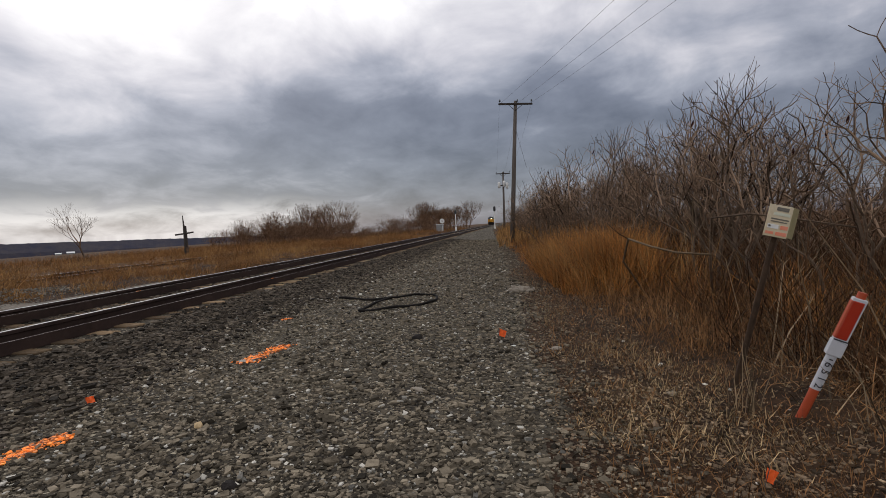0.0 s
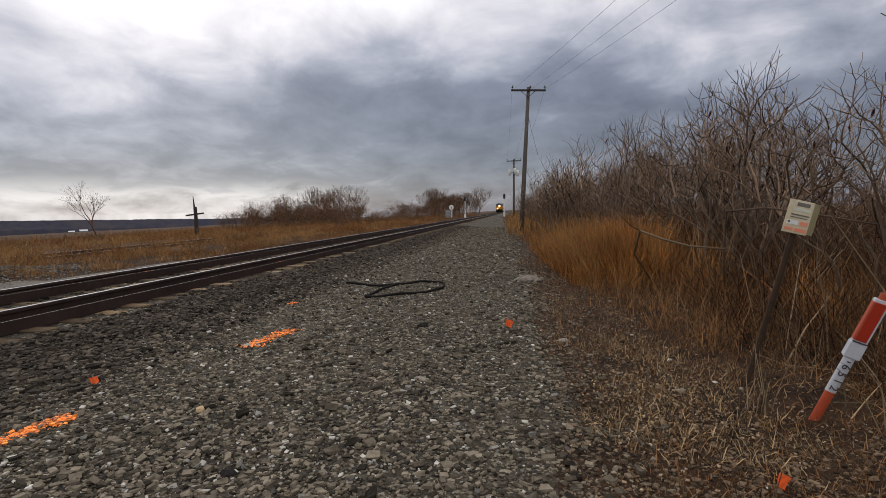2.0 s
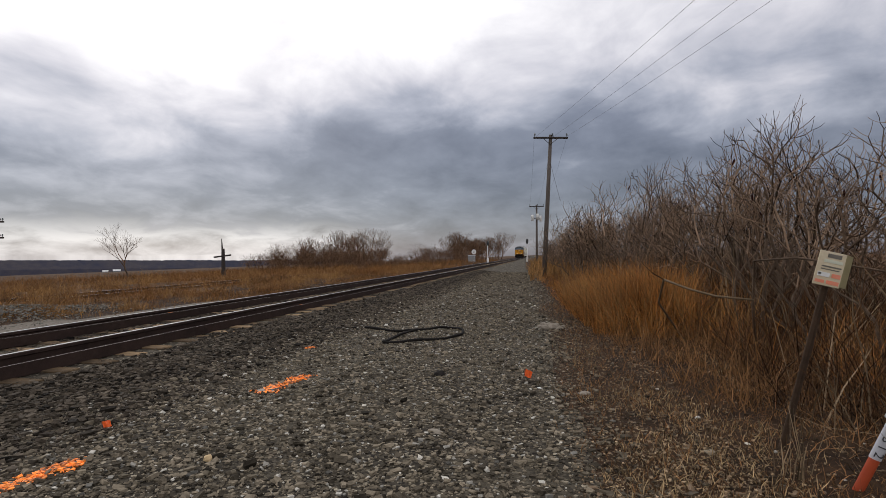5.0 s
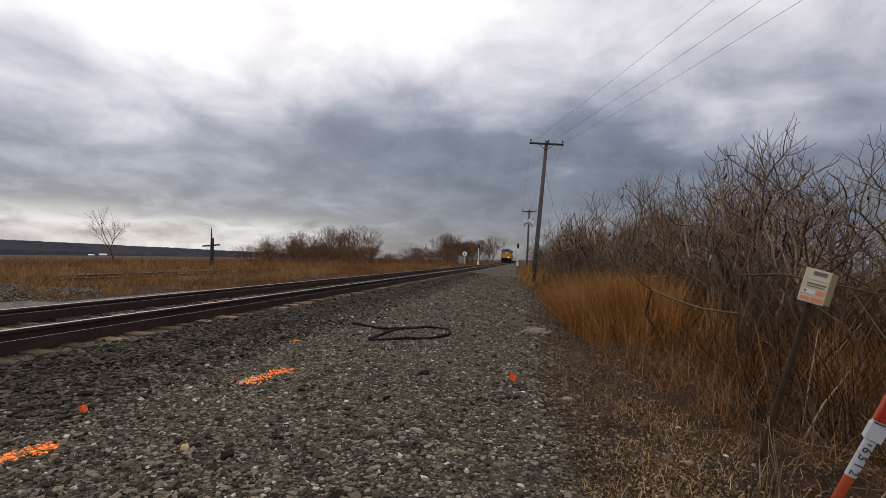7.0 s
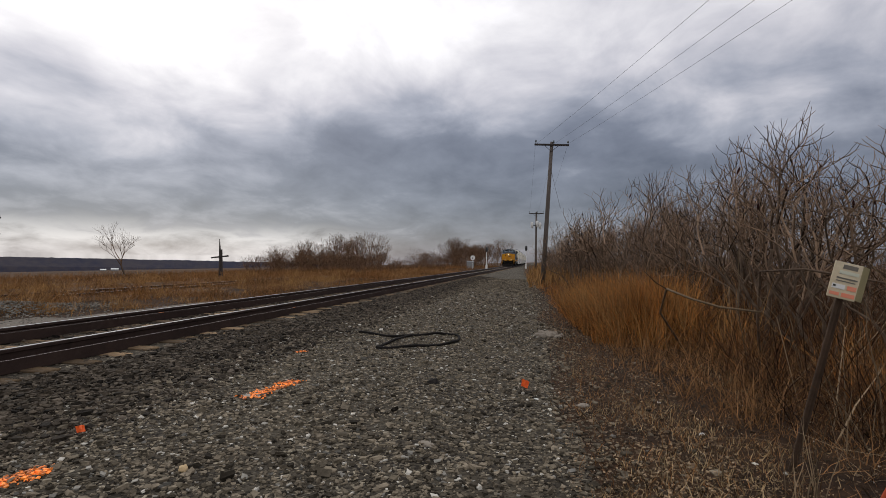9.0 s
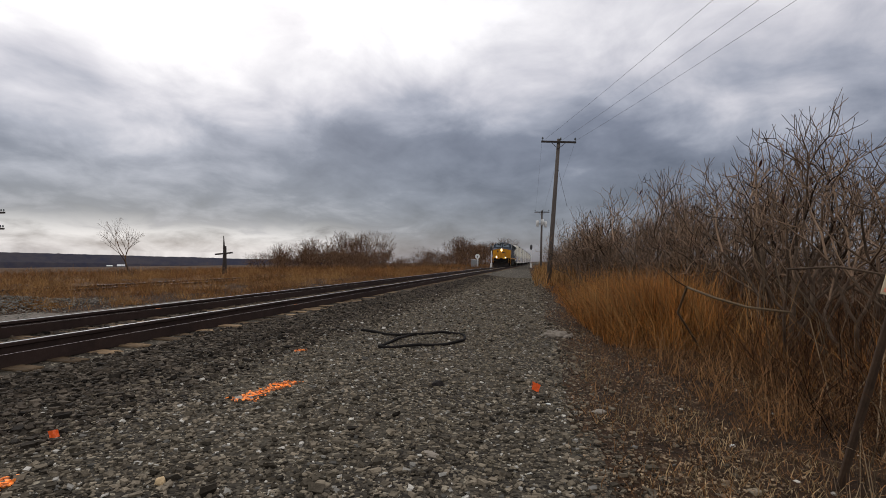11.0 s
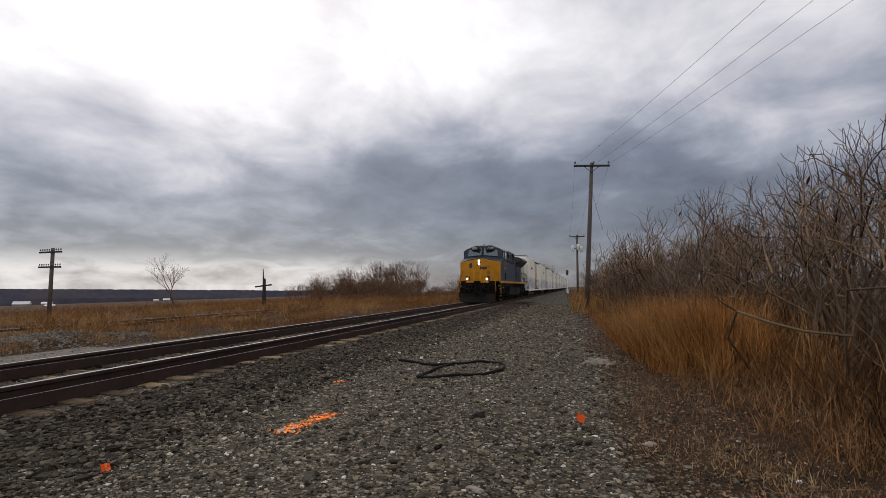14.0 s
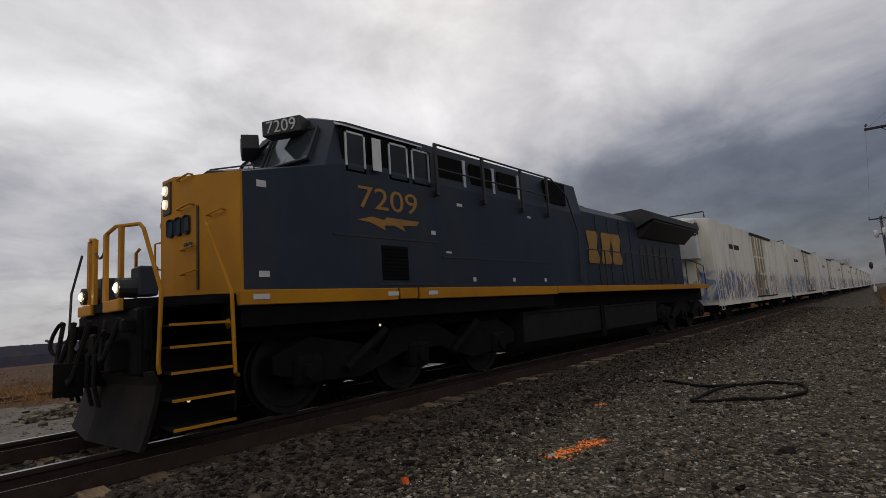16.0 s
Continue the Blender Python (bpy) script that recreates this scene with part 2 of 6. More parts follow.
POLE = surface("weathered_pole", (0.135, 0.115, 0.102), (0.070, 0.060, 0.053), 0.9, scale=10, bump=0.4, stretch=(3, 3, 0.3))
DARK_POLE = surface("dark_pole", (0.06, 0.05, 0.045), (0.035, 0.03, 0.028), 0.9, scale=10, stretch=(3, 3, 0.3))
PAINT_GREY = surface("grey_paint", (0.22, 0.225, 0.225), (0.165, 0.17, 0.17), 0.6, scale=6, dirt=(0.2, 0.18, 0.15), dirt_amount=0.35)
PALE_METAL = surface("galvanised_roof", (0.62, 0.63, 0.64), (0.5, 0.51, 0.52), 0.45, 0.3, scale=6)
WHITE = surface("white_paint", (0.72, 0.72, 0.70), (0.6, 0.6, 0.57), 0.5, scale=5)
BLACK = surface("black_paint", (0.018, 0.018, 0.02), (0.03, 0.028, 0.026), 0.6, scale=8)
ORANGE_SPRAY = surface("orange_spray_paint", (1.0, 0.31, 0.04), (0.92, 0.22, 0.03), 0.6, scale=30, random_by="island")
FLAG = surface("orange_flag_film", (1.0, 0.17, 0.03), (0.85, 0.11, 0.02), 0.45, scale=10)
ORANGE_PLASTIC = surface("orange_plastic", (0.44, 0.075, 0.025), (0.32, 0.05, 0.02), 0.45, scale=6, dirt=(0.2, 0.07, 0.04), dirt_amount=0.4)
RED_FILM = surface("red_reflective_film", (0.40, 0.035, 0.012), (0.30, 0.022, 0.010), 0.3, scale=6)
WHITE_FILM = surface("white_reflective_film", (0.54, 0.55, 0.58), (0.42, 0.43, 0.46), 0.35, scale=10)
INK = surface("black_lettering", (0.03, 0.03, 0.035), (0.04, 0.04, 0.045), 0.6)
SIGN = surface("sun_bleached_sign", (0.66, 0.59, 0.43), (0.50, 0.42, 0.27), 0.6, scale=14, dirt=(0.36, 0.18, 0.09), dirt_amount=0.75)
SIGN_BACK = surface("olive_sign_back", (0.30, 0.26, 0.13), (0.20, 0.17, 0.09), 0.7, scale=10)
SIGN_RED = surface("faded_red_print", (0.75, 0.22, 0.12), (0.6, 0.30, 0.2), 0.6)
SIGN_PALE = surface("faded_green_print", (0.52, 0.55, 0.44), (0.62, 0.60, 0.48), 0.6)
SIGN_INK = surface("faded_dark_print", (0.12, 0.11, 0.09), (0.17, 0.15, 0.12), 0.6)
HOSE = surface("black_rubber_hose", (0.010, 0.009, 0.008), (0.016, 0.014, 0.013), 0.85, scale=20)
WIRE = surface("wire", (0.05, 0.05, 0.055), None, 0.6)
GLASS_INS = surface("insulator", (0.10, 0.12, 0.13), None, 0.25)


# ---- mesh tools ----
def finish(name, bm, material, smooth=False):
    me = bpy.data.meshes.new(name)
    bm.to_mesh(me)
    bm.free()
    for mt in (material if isinstance(material, (list, tuple)) else [material]):
        me.materials.append(mt)
    if smooth:
        me.polygons.foreach_set("use_smooth", [True] * len(me.polygons))
    return me


def part(name, bm, material, parent=None, label="", smooth=False):
    ob = new(name, finish(name, bm, material, smooth))
    if parent is not None:
        ob.parent = parent
    return tagged(ob, label) if label else ob


def thing(name, label, category, group="", at=None):
    ob = new(name)
    ob.empty_display_size = 0.2
    if at is not None:
        ob.matrix_basis = at
    return tagged(ob, label, category, group)


def box(bm, x0, x1, y0, y1, z0, z1, bevel=0.0, mat=0, m=None):
    g = bmesh.ops.create_cube(bm, size=1)["verts"]
    for v in g:
        v.co = Vector(((x0 + x1) / 2 + v.co.x * (x1 - x0), (y0 + y1) / 2 + v.co.y * (y1 - y0), (z0 + z1) / 2 + v.co.z * (z1 - z0)))
        if m is not None:
            v.co = m @ v.co
    fs = list({f for v in g for f in v.link_faces})
    for f in fs:
        f.material_index = mat
    if bevel:
        bmesh.ops.bevel(bm, geom=list({e for f in fs for e in f.edges}), offset=bevel, segments=1, affect="EDGES")


def tube(bm, pts, r, n=6, r1=None, caps=True, mat=0):
    """A round bar along points, tapering from r to r1."""
    pts = [Vector(p) for p in pts]
    r1 = r if r1 is None else r1
    rings = []
    for i, p in enumerate(pts):
        d = (pts[min(i + 1, len(pts) - 1)] - pts[max(i - 1, 0)]).normalized()
        a = d.orthogonal().normalized() if i == 0 else (a - d * a.dot(d)).normalized()
        b = d.cross(a)
        rr = r + (r1 - r) * i / max(len(pts) - 1, 1)
        rings.append([bm.verts.new(p + (a * math.cos(2 * math.pi * k / n) + b * math.sin(2 * math.pi * k / n)) * rr) for k in range(n)])
    for q, w in zip(rings, rings[1:]):
        for k in range(n):
            bm.faces.new((q[k], q[(k + 1) % n], w[(k + 1) % n], w[k])).material_index = mat
    if caps:
        bm.faces.new(rings[0][::-1]).material_index = mat
        bm.faces.new(rings[-1]).material_index = mat


def prism(bm, outline, axis, a, b, mat=0):
    """A closed outline of 2D points pushed along an axis ('x': points are y, z; 'y': x, z; 'z': x, y)."""
    def at(p, q):
        return {"x": (q, p[0], p[1]), "y": (p[0], q, p[1]), "z": (p[0], p[1], q)}[axis]
    A = [bm.verts.new(at(p, a)) for p in outline]
    C = [bm.verts.new(at(p, b)) for p in outline]
    k = len(outline)
    fs = [bm.faces.new((A[i], A[(i + 1) % k], C[(i + 1) % k], C[i])) for i in range(k)]
    fs += [bm.faces.new(A[::-1]), bm.faces.new(C)]
    for f in fs:
        f.material_index = mat
    bmesh.ops.recalc_face_normals(bm, faces=fs)


def lathe(bm, prof, n=16, m=None, mat=0):
    """A turned body about z from (radius, height) pairs."""
    m = m or Matrix()
    rings = [[bm.verts.new(m @ Vector((r * math.cos(2 * math.pi * k / n), r * math.sin(2 * math.pi * k / n), z))) for k in range(n)] for r, z in prof]
    for q, w in zip(rings, rings[1:]):
        for k in range(n):
            bm.faces.new((q[k], q[(k + 1) % n], w[(k + 1) % n], w[k])).material_index = mat
    bm.faces.new(rings[0][::-1]).material_index = mat
    bm.faces.new(rings[-1]).material_index = mat


def raw_mesh(name, verts, faces, material):
    """A mesh from numpy arrays of corners and of equal-sided faces."""
    me = bpy.data.meshes.new(name)
    k = faces.shape[1]
    me.vertices.add(len(verts))
    me.vertices.foreach_set("co", np.ascontiguousarray(verts, dtype=np.float32).ravel())
    me.loops.add(faces.size)
    me.loops.foreach_set("vertex_index", np.ascontiguousarray(faces, dtype=np.int32).ravel())
    me.polygons.add(len(faces))
    me.polygons.foreach_set("loop_start", np.arange(0, faces.size, k, dtype=np.int32))
    me.update(calc_edges=True)
    me.polygons.foreach_set("use_smooth", [False] * len(faces))
    me.materials.append(material)
    return me


def text_mesh(body, size, depth=0.004, bold=0.0):
    cu = bpy.data.curves.new("text", "FONT")
    cu.offset = bold
    cu.body, cu.size, cu.extrude, cu.align_x, cu.align_y = body, size, depth / 2, "CENTER", "CENTER"
    ob = bpy.data.objects.new("text", cu)
    scene.collection.objects.link(ob)
    me = bpy.data.meshes.new_from_object(ob.evaluated_get(bpy.context.evaluated_depsgraph_get()))
    bpy.data.objects.remove(ob)
    return me


# ---- the lie of the land ----
XN, XC, XF = -6.213, -7.114, -8.014          # near rail, track centre, far rail
RAIL_Z = 0.30


def bend(y):
    """How far the track curves to the left in the distance."""
    return -5.6e-5 * max(y - 90, 0) ** 2


def ease(a, b, x):
    t = min(max((x - a) / (b - a), 0), 1)
    return t * t * (3 - 2 * t)


def land(x, y):
    """Height of the ground: gravel lot, ballast bed, strip beyond the track, and the valley falling away beyond."""
    bed = 0.09 * ease(-3.9, -5.4, x)
    z = bed
    if x < -8.9:
        z = bed - 0.30 * ease(-8.9, -10.6, x)
    if x < -15.5:
        z -= 0.036 * (-15.5 - x)
    if x > 0.3:
        z += 0.10 * ease(0.3, 2.5, x) * (0.6 + 0.8 * noise.noise((x * 0.5, y * 0.3, 3)))
    if -5.5 < x < 1.0:
        z += 0.025 * noise.noise((x * 0.8, y * 0.35, 0)) * ease(-5.5, -4.5, x)
    if x < -11:
        z += 0.25 * noise.noise((x * 0.12, y * 0.12, 8)) * ease(-11, -20, x)
    return z


def verge(y):
    """Where the gravel beyond the track gives way to grass."""
    return np.interp(y, [2, 5, 8, 11.6, 20, 40], [-19, -16.5, -13.4, -12.3, -10.9, -10.4]) + 0.5 * noise.noise((y * 0.35, 2, 0))


def spaced(stops):
    out = []
    for a, b, s in stops:
        out += list(np.arange(a, b, s))
    return out + [stops[-1][1]]


def build_ground():
    xs = spaced([(-4000, -400, 300), (-400, -80, 20), (-80, -20, 3), (-20, -9, 0.8), (-9, 4, 0.2), (4, 12, 1.0), (12, 60, 8), (60, 400, 60), (400, 4000, 400)])
    ys = spaced([(-400, -40, 60), (-40, -6, 4), (-6, 0, 0.4), (0, 16, 0.25), (16, 40, 1.0), (40, 160, 6), (160, 400, 30), (400, 4800, 400)])
    V = np.array([(x, y, land(x, y)) for y in ys for x in xs])
    nx = len(xs)
    F = np.array([(j * nx + i, j * nx + i + 1, (j + 1) * nx + i + 1, (j + 1) * nx + i) for j in range(len(ys) - 1) for i in range(nx - 1)])
    me = raw_mesh("ground", V, F, FIELD)
    me.materials.append(GRAVEL)
    me.materials.append(SOIL)
    me.materials.append(LIMESTONE)
    idx = []
    for f in F:
        c = V[f].mean(0)
        edge = 0.3 + 0.3 * noise.noise((c[1] * 0.4, 0, 5)) - 0.036 * max(c[1] - 8, 0)
        idx.append(3 if verge(c[1]) < c[0] < -9.6 else 1 if verge(c[1]) < c[0] < max(edge, -3.2) else 2 if -16 < c[0] < 14 else 0)
    me.polygons.foreach_set("material_index", idx)
    me.polygons.foreach_set("use_smooth", [True] * len(F))
    tagged(new("ground", me), "gravel lot beside a track, turf and winter fields beyond", "ground", kind="structure")


build_ground()

# stones of twelve triangles, jittered from a box
CUBE_F = np.array([(0, 2, 3), (0, 3, 1), (4, 5, 7), (4, 7, 6), (0, 1, 5), (0, 5, 4), (2, 6, 7), (2, 7, 3), (0, 4, 6), (0, 6, 2), (1, 3, 7), (1, 7, 5)])


def stones(name, places, sizes, material, label, seed, sink=0.3):
    rng = np.random.default_rng(seed)
    n = len(places)
    base = np.array([(x, y, z) for x in (-.5, .5) for y in (-.5, .5) for z in (-.5, .5)])
    V = base[None] * (1 + rng.uniform(-.45, .25, (n, 8, 3)))
    V *= np.stack([rng.uniform(.85, 1.6, n), rng.uniform(.6, 1.0, n), rng.uniform(.32, .65, n)], 1)[:, None]
    a, b = rng.uniform(0, 2 * np.pi, n), rng.normal(0, .35, n)
    ca, sa, cb, sb = np.cos(a), np.sin(a), np.cos(b), np.sin(b)
    y, z = V[..., 1] * cb[:, None] - V[..., 2] * sb[:, None], V[..., 1] * sb[:, None] + V[..., 2] * cb[:, None]
    x = V[..., 0].copy()
    V = np.stack([x * ca[:, None] - y * sa[:, None], x * sa[:, None] + y * ca[:, None], z], 2) * sizes[:, None, None]
    low = V[..., 2].min(1)
    V += np.array(places)[:, None, :]
    V[..., 2] += (-low - sink * sizes)[:, None]
    F = (CUBE_F[None] + 8 * np.arange(n)[:, None, None]).reshape(-1, 3)
    return tagged(new(name, raw_mesh(name, V.reshape(-1, 3), F, material)), label, "gravel", kind="stuff")


def scatter(n, x0, x1, y0, y1, seed, power=1.0):
    """Points over a strip, denser towards the near end."""
    rng = np.random.default_rng(seed)
    u = rng.random(n) ** power
    return np.stack([rng.uniform(x0, x1, n), y0 + (y1 - y0) * u], 1)


def lay_gravel():
    rng = np.random.default_rng(4)
    p = scatter(92000, -4.3, 1.25, 1.8, 42, 1, 2.3)
    edge = np.array([0.3 + 0.3 * noise.noise((q[1] * 0.4, 0, 5)) - 0.036 * max(q[1] - 8, 0) for q in p])
    p = p[p[:, 0] < edge + rng.normal(.20, .30, len(p)) + .35 * rng.random(len(p)) ** 3]
    size = rng.lognormal(math.log(0.0172), 0.48, len(p)).clip(0.008, 0.06) * np.interp(p[:, 1], [8, 42], [1, 1.7])
    stones("gravel", [(x, y, land(x, y)) for x, y in p], size, STONE, "loose grey crushed gravel on the lot", 2, .2)
    p = scatter(9000, -4.4, 2.4, 1.9, 24, 6, 1.9)
    p = p[(p[:, 0] < .3) | (rng.random(len(p)) < .05)]
    size = rng.lognormal(math.log(0.017), 0.45, len(p)).clip(0.008, 0.024 + 0.004 * p[:, 1])
    stones("pale_gravel", [(x, y, land(x, y)) for x, y in p], size, STONE_PALE, "scattered pale stones among the gravel", 3, 0.2)
    p = scatter(54000, -6.0, -3.4, 0.8, 45, 7, 1.9)
    keep = rng.random(len(p)) < np.interp(p[:, 0], [-4.3, -3.4], [1, 0.12])
    keep &= (p[:, 0] > -5.45 + .15 * np.sin(p[:, 1] * 1.3)) | (rng.random(len(p)) < .05)
    p = p[keep]
    size = rng.lognormal(math.log(0.034), 0.32, len(p)).clip(0.018, 0.09)
    stones("ballast_shoulder", [(x, y, land(x, y)) for x, y in p], size, BALLAST, "dark angular ballast on the track shoulder", 8, 0.18)
    p = np.concatenate([scatter(1700, .1, 3.4, 1.9, 14, 17, 1.6), scatter(9000, .25, 1.5, 1.9, 12, 27, 1.6)])
    p = np.concatenate([p, rng.normal(0, 1, (1300, 2)) * np.array([.42, .32]) + np.array([1.75, 2.95])])
    size = rng.lognormal(math.log(0.0145), 0.42, len(p)).clip(0.006, 0.05)
    stones("stones_in_turf", [(x, y, land(x, y)) for x, y in p], size, TURF_STONE, "small stones and clods in the worn turf", 18, .3)
    p = scatter(9000, -7.9, -6.33, -1, 40, 9, 1.4)
    size = rng.lognormal(math.log(0.05), 0.28, len(p)).clip(0.025, 0.09)
    stones("ballast_between_rails", [(x, y, 0.088) for x, y in p], size, BALLAST, "grey ballast between the rails", 10, 0.3)
    p = scatter(14000, -6.0, 1.1, -5.5, 2.3, 21)
    p = p[p[:, 0] < .35 + rng.normal(0, .25, len(p))]
    stones("gravel_behind", [(x, y, land(x, y)) for x, y in p], rng.lognormal(math.log(0.021), 0.45, len(p)).clip(0.008, 0.06), STONE, "loose grey crushed gravel on the lot", 22)
    p = scatter(9000, -17.5, -9.3, -2, 16, 19, 1.0)
    p = p[p[:, 0] > np.array([verge(q[1]) for q in p]) + rng.normal(0, .3, len(p))]
    stones("far_gravel", [(x, y, land(x, y)) for x, y in p], rng.lognormal(math.log(0.026), .35, len(p)).clip(.012, .06), FAR_GRAVEL, "pale grey gravel strip beyond the track", 20, .3)
    p = scatter(6000, -10.4, -8.15, -1, 30, 12, 1.4)
    size = rng.lognormal(math.log(0.05), 0.28, len(p)).clip(0.025, 0.09)
    stones("ballast_far_shoulder", [(x, y, land(x, y)) for x, y in p], size, STONE, "grey ballast on the far shoulder of the track", 13, 0.3)


lay_gravel()


# ---- track ----
def rail_mesh(x, y0, y1, z, name):
    """Flat-bottomed rail: foot, web and head, its running surface polished."""
    bm = bmesh.new()
    h = 0.186
    prof = [(-.076, 0), (.076, 0), (.076, .012), (.022, .032), (.009, .055), (.009, .125), (.036, .142), (.037, .172), (.030, h), (-.030, h), (-.037, .172), (-.036, .142), (-.009, .125), (-.009, .055), (-.022, .032), (-.076, .012)]
    ys = [y0] + [y for y in range(100, int(y1), 40)] + [y1]
    rows = [[bm.verts.new((x + a + bend(y), y, z - h + b)) for a, b in prof] for y in ys]
    k = len(prof)
    for q, w in zip(rows, rows[1:]):
        for i in range(k):
            bm.faces.new((q[i], w[i], w[(i + 1) % k], q[(i + 1) % k]))
    bmesh.ops.recalc_face_normals(bm, faces=bm.faces)
    for f in bm.faces:
        if abs(f.normal.z) > 0.9 and f.calc_center_median().z > z - 0.01:
            f.material_index = 1
    return part(name, bm, [RAIL, RAIL_TOP], None)


def build_track():
    track = tagged(thing("railway_track", "single railway track of worn steel rails on timber ties", "railway track"), kind="structure")
    for x in (XN, XF):
        rail_mesh(x, -40, 620, RAIL_Z, "rail").parent = track
    bm = bmesh.new()
    box(bm, -1.72, 1.72, -.11, .11, -.17, 0, 0.012)
    for v in bm.verts:
        v.co += Vector((0, noise.noise(v.co * 3) * .012, noise.noise(v.co * 4 + Vector((5, 0, 0))) * .008))
    me = finish("tie", bm, TIE)
    bm = bmesh.new()
    box(bm, -.10, .10, -.18, .18, 0, .014, 0.003)
    for sx in (-.088, .088):
        for sy in (-.1, .1):
            box(bm, sx - .012, sx + .012, sy - .012, sy + .012, .012, .04)
    plate = finish("tie_plate", bm, RAIL)
    r = random.Random(3)
    y, k = -12.0, 0
    while y < 118:
        ob = new("tie", me)
        ob.parent = track
        ob.matrix_basis = pose(XC + r.uniform(-.06, .06), y + r.uniform(-.03, .03), 0.103 + r.uniform(-.008, .006), 0, r.uniform(-.4, .4), r.uniform(-1.5, 1.5))
        if y < 24:
            for x in (XN, XF):
                pl = new("tie_plate", plate)
                pl.parent = track
                pl.matrix_basis = pose(x, y, 0.104)
        y += 0.52
    # spare rails laid on their sides along the ties, foot outwards
    for x, top, y1 in ((-5.765, .252, 235), (-7.695, .262, 235)):
        spare = thing("spare_rail", "rusty replacement rail lying on the ties beside a running rail", "rail", "spare rails")
        prof = [(0, -.076), (0, .076), (-.012, .076), (-.030, .022), (-.055, .009), (-.125, .009), (-.142, .036), (-.176, .036), (-.186, .028), (-.186, -.028), (-.176, -.036), (-.142, -.036), (-.125, -.009), (-.055, -.009), (-.030, -.022), (-.012, -.076)]
        n = len(prof)
        for y0 in range(-40, y1, 24):
            bm = bmesh.new()
            rows = [[bm.verts.new((x + a + bend(y) + .012 * math.sin(y * .21), y, top - .076 + b)) for a, b in prof] for y in range(y0, y0 + 25, 4)]
            for q, w in zip(rows, rows[1:]):
                for k in range(n):
                    bm.faces.new((q[k], w[k], w[(k + 1) % n], q[(k + 1) % n]))
            bm.faces.new(rows[0])
            bm.faces.new(rows[-1][::-1])
            bmesh.ops.recalc_face_normals(bm, faces=bm.faces)
            for f in bm.faces:
                if f.normal.z > .9 and f.calc_center_median().z > top - .01:
                    f.material_index = 1
            part("rail_length", bm, [RAIL, RAIL_WORN], spare)
    for x, y, z0, z1 in ((-7.694, 9.52, .12, .263), (-5.764, 11.6, .11, .253)):
        bm = bmesh.new()
        box(bm, x - .01, x + .004, y - .07, y + .06, z0, z1 + .003, .002)
        tagged(part("paint_mark", bm, ORANGE_SPRAY), "orange paint dab sprayed on a spare rail", "paint mark")
    # the far siding, half hidden in the grass
    siding = tagged(thing("siding_track", "disused siding rails half hidden in dead grass", "railway track"), kind="structure")
    for x in (-20.6, -22.4):
        rail_mesh(x, -30, 90, land(-20.5, 5) + 0.03, "rail").parent = siding


build_track()


# ---- poles, wires, signals ----
def insulator(bm, x, y, z, s=1.0):
    lathe(bm, [(.012 * s, 0), (.012 * s, .07 * s), (.05 * s, .08 * s), (.055 * s, .11 * s), (.035 * s, .13 * s), (.045 * s, .15 * s), (.025 * s, .19 * s)], 8, Matrix.Translation((x, y, z)))


def utility_pole(x, y, base, top, arm, lean, label, cans=0):
    pole = thing("utility_pole", label, "utility pole", "utility poles", pose(x, y, base, 0, lean, 0))
    h = top - base
    bm = bmesh.new()
    tube(bm, [(0, 0, -.3), (0, 0, h * .5), (0, 0, h + .12)], .17, 10, .11)
    part("pole", bm, POLE, pole, smooth=True)
    bm = bmesh.new()
    box(bm, -arm / 2, arm / 2, -.16, -.06, h - .16, h - .04, .01)
    part("crossarm", bm, DARK_POLE, pole)
    for s in (-1, 1):
        bm = bmesh.new()
        tube(bm, [(s * arm * .22, -.13, h - .12), (0, -.13, h - .55)], .018, 5)
        part("brace", bm, DARK_POLE, pole)
    for a in (-arm / 2 + .08, 0.12, arm / 2 - .08):
        bm = bmesh.new()
        insulator(bm, a, -.11, h - .04, 1.3)
        part("insulator", bm, GLASS_INS, pole, "glazed pin insulator")
    for k in range(cans):
        bm = bmesh.new()
        cx = (-.55, .12, .5)[k]
        lathe(bm, [(.10, -.45), (.17, -.43), (.18, .25), (.15, .34), (.05, .36)], 12, Matrix.Translation((cx, -.28, h - 1.7 + (.1, .25, .0)[k])))
        part("transformer_can", bm, WHITE, pole, "pale grey transformer can", True)
    if cans:
        bm = bmesh.new()
        box(bm, -.7, .7, -.2, -.12, h - 1.75, h - 1.65)
        part("bracket", bm, DARK_POLE, pole)
    return pole


utility_pole(0.27, 34.3, 0.0, 9.37, 2.25, 2.9, "tall weathered utility pole with a single crossarm")
utility_pole(-0.45, 69.0, 0.0, 8.1, 1.95, 0.0, "shorter utility pole carrying transformer cans", 3)


def wires():
    def span(name, p, q, sag, label):
        bm = bmesh.new()
        P, Q = Vector(p), Vector(q)
        tube(bm, [P.lerp(Q, k / 24) - Vector((0, 0, sag * 4 * (k / 24) * (1 - k / 24))) for k in range(25)], .0055, 4)
        tagged(part(name, bm, WIRE), label, "wire", "overhead wires")
    for a, b in ((-.33, 16.4), (.87, 17.9), (1.80, 19.3)):
        span("overhead_wire", (a, 34.2, 9.30), (b, -30, 9.9), .75, "thin overhead wire sagging from the pole")
    for a, b in ((-.33, -1.35), (.87, -.33), (1.80, .45)):
        span("overhead_wire", (a, 34.2, 9.30), (b, 68.9, 8.22), .5, "thin overhead wire running to the next pole")
    bm = bmesh.new()
    tube(bm, [(.72, 34.2, 7.6), (1.0, 34.1, 6.4), (1.35, 34, 5.0)], .012, 4)
    tagged(part("down_wire", bm, WIRE), "loose wire hanging from the pole", "wire")


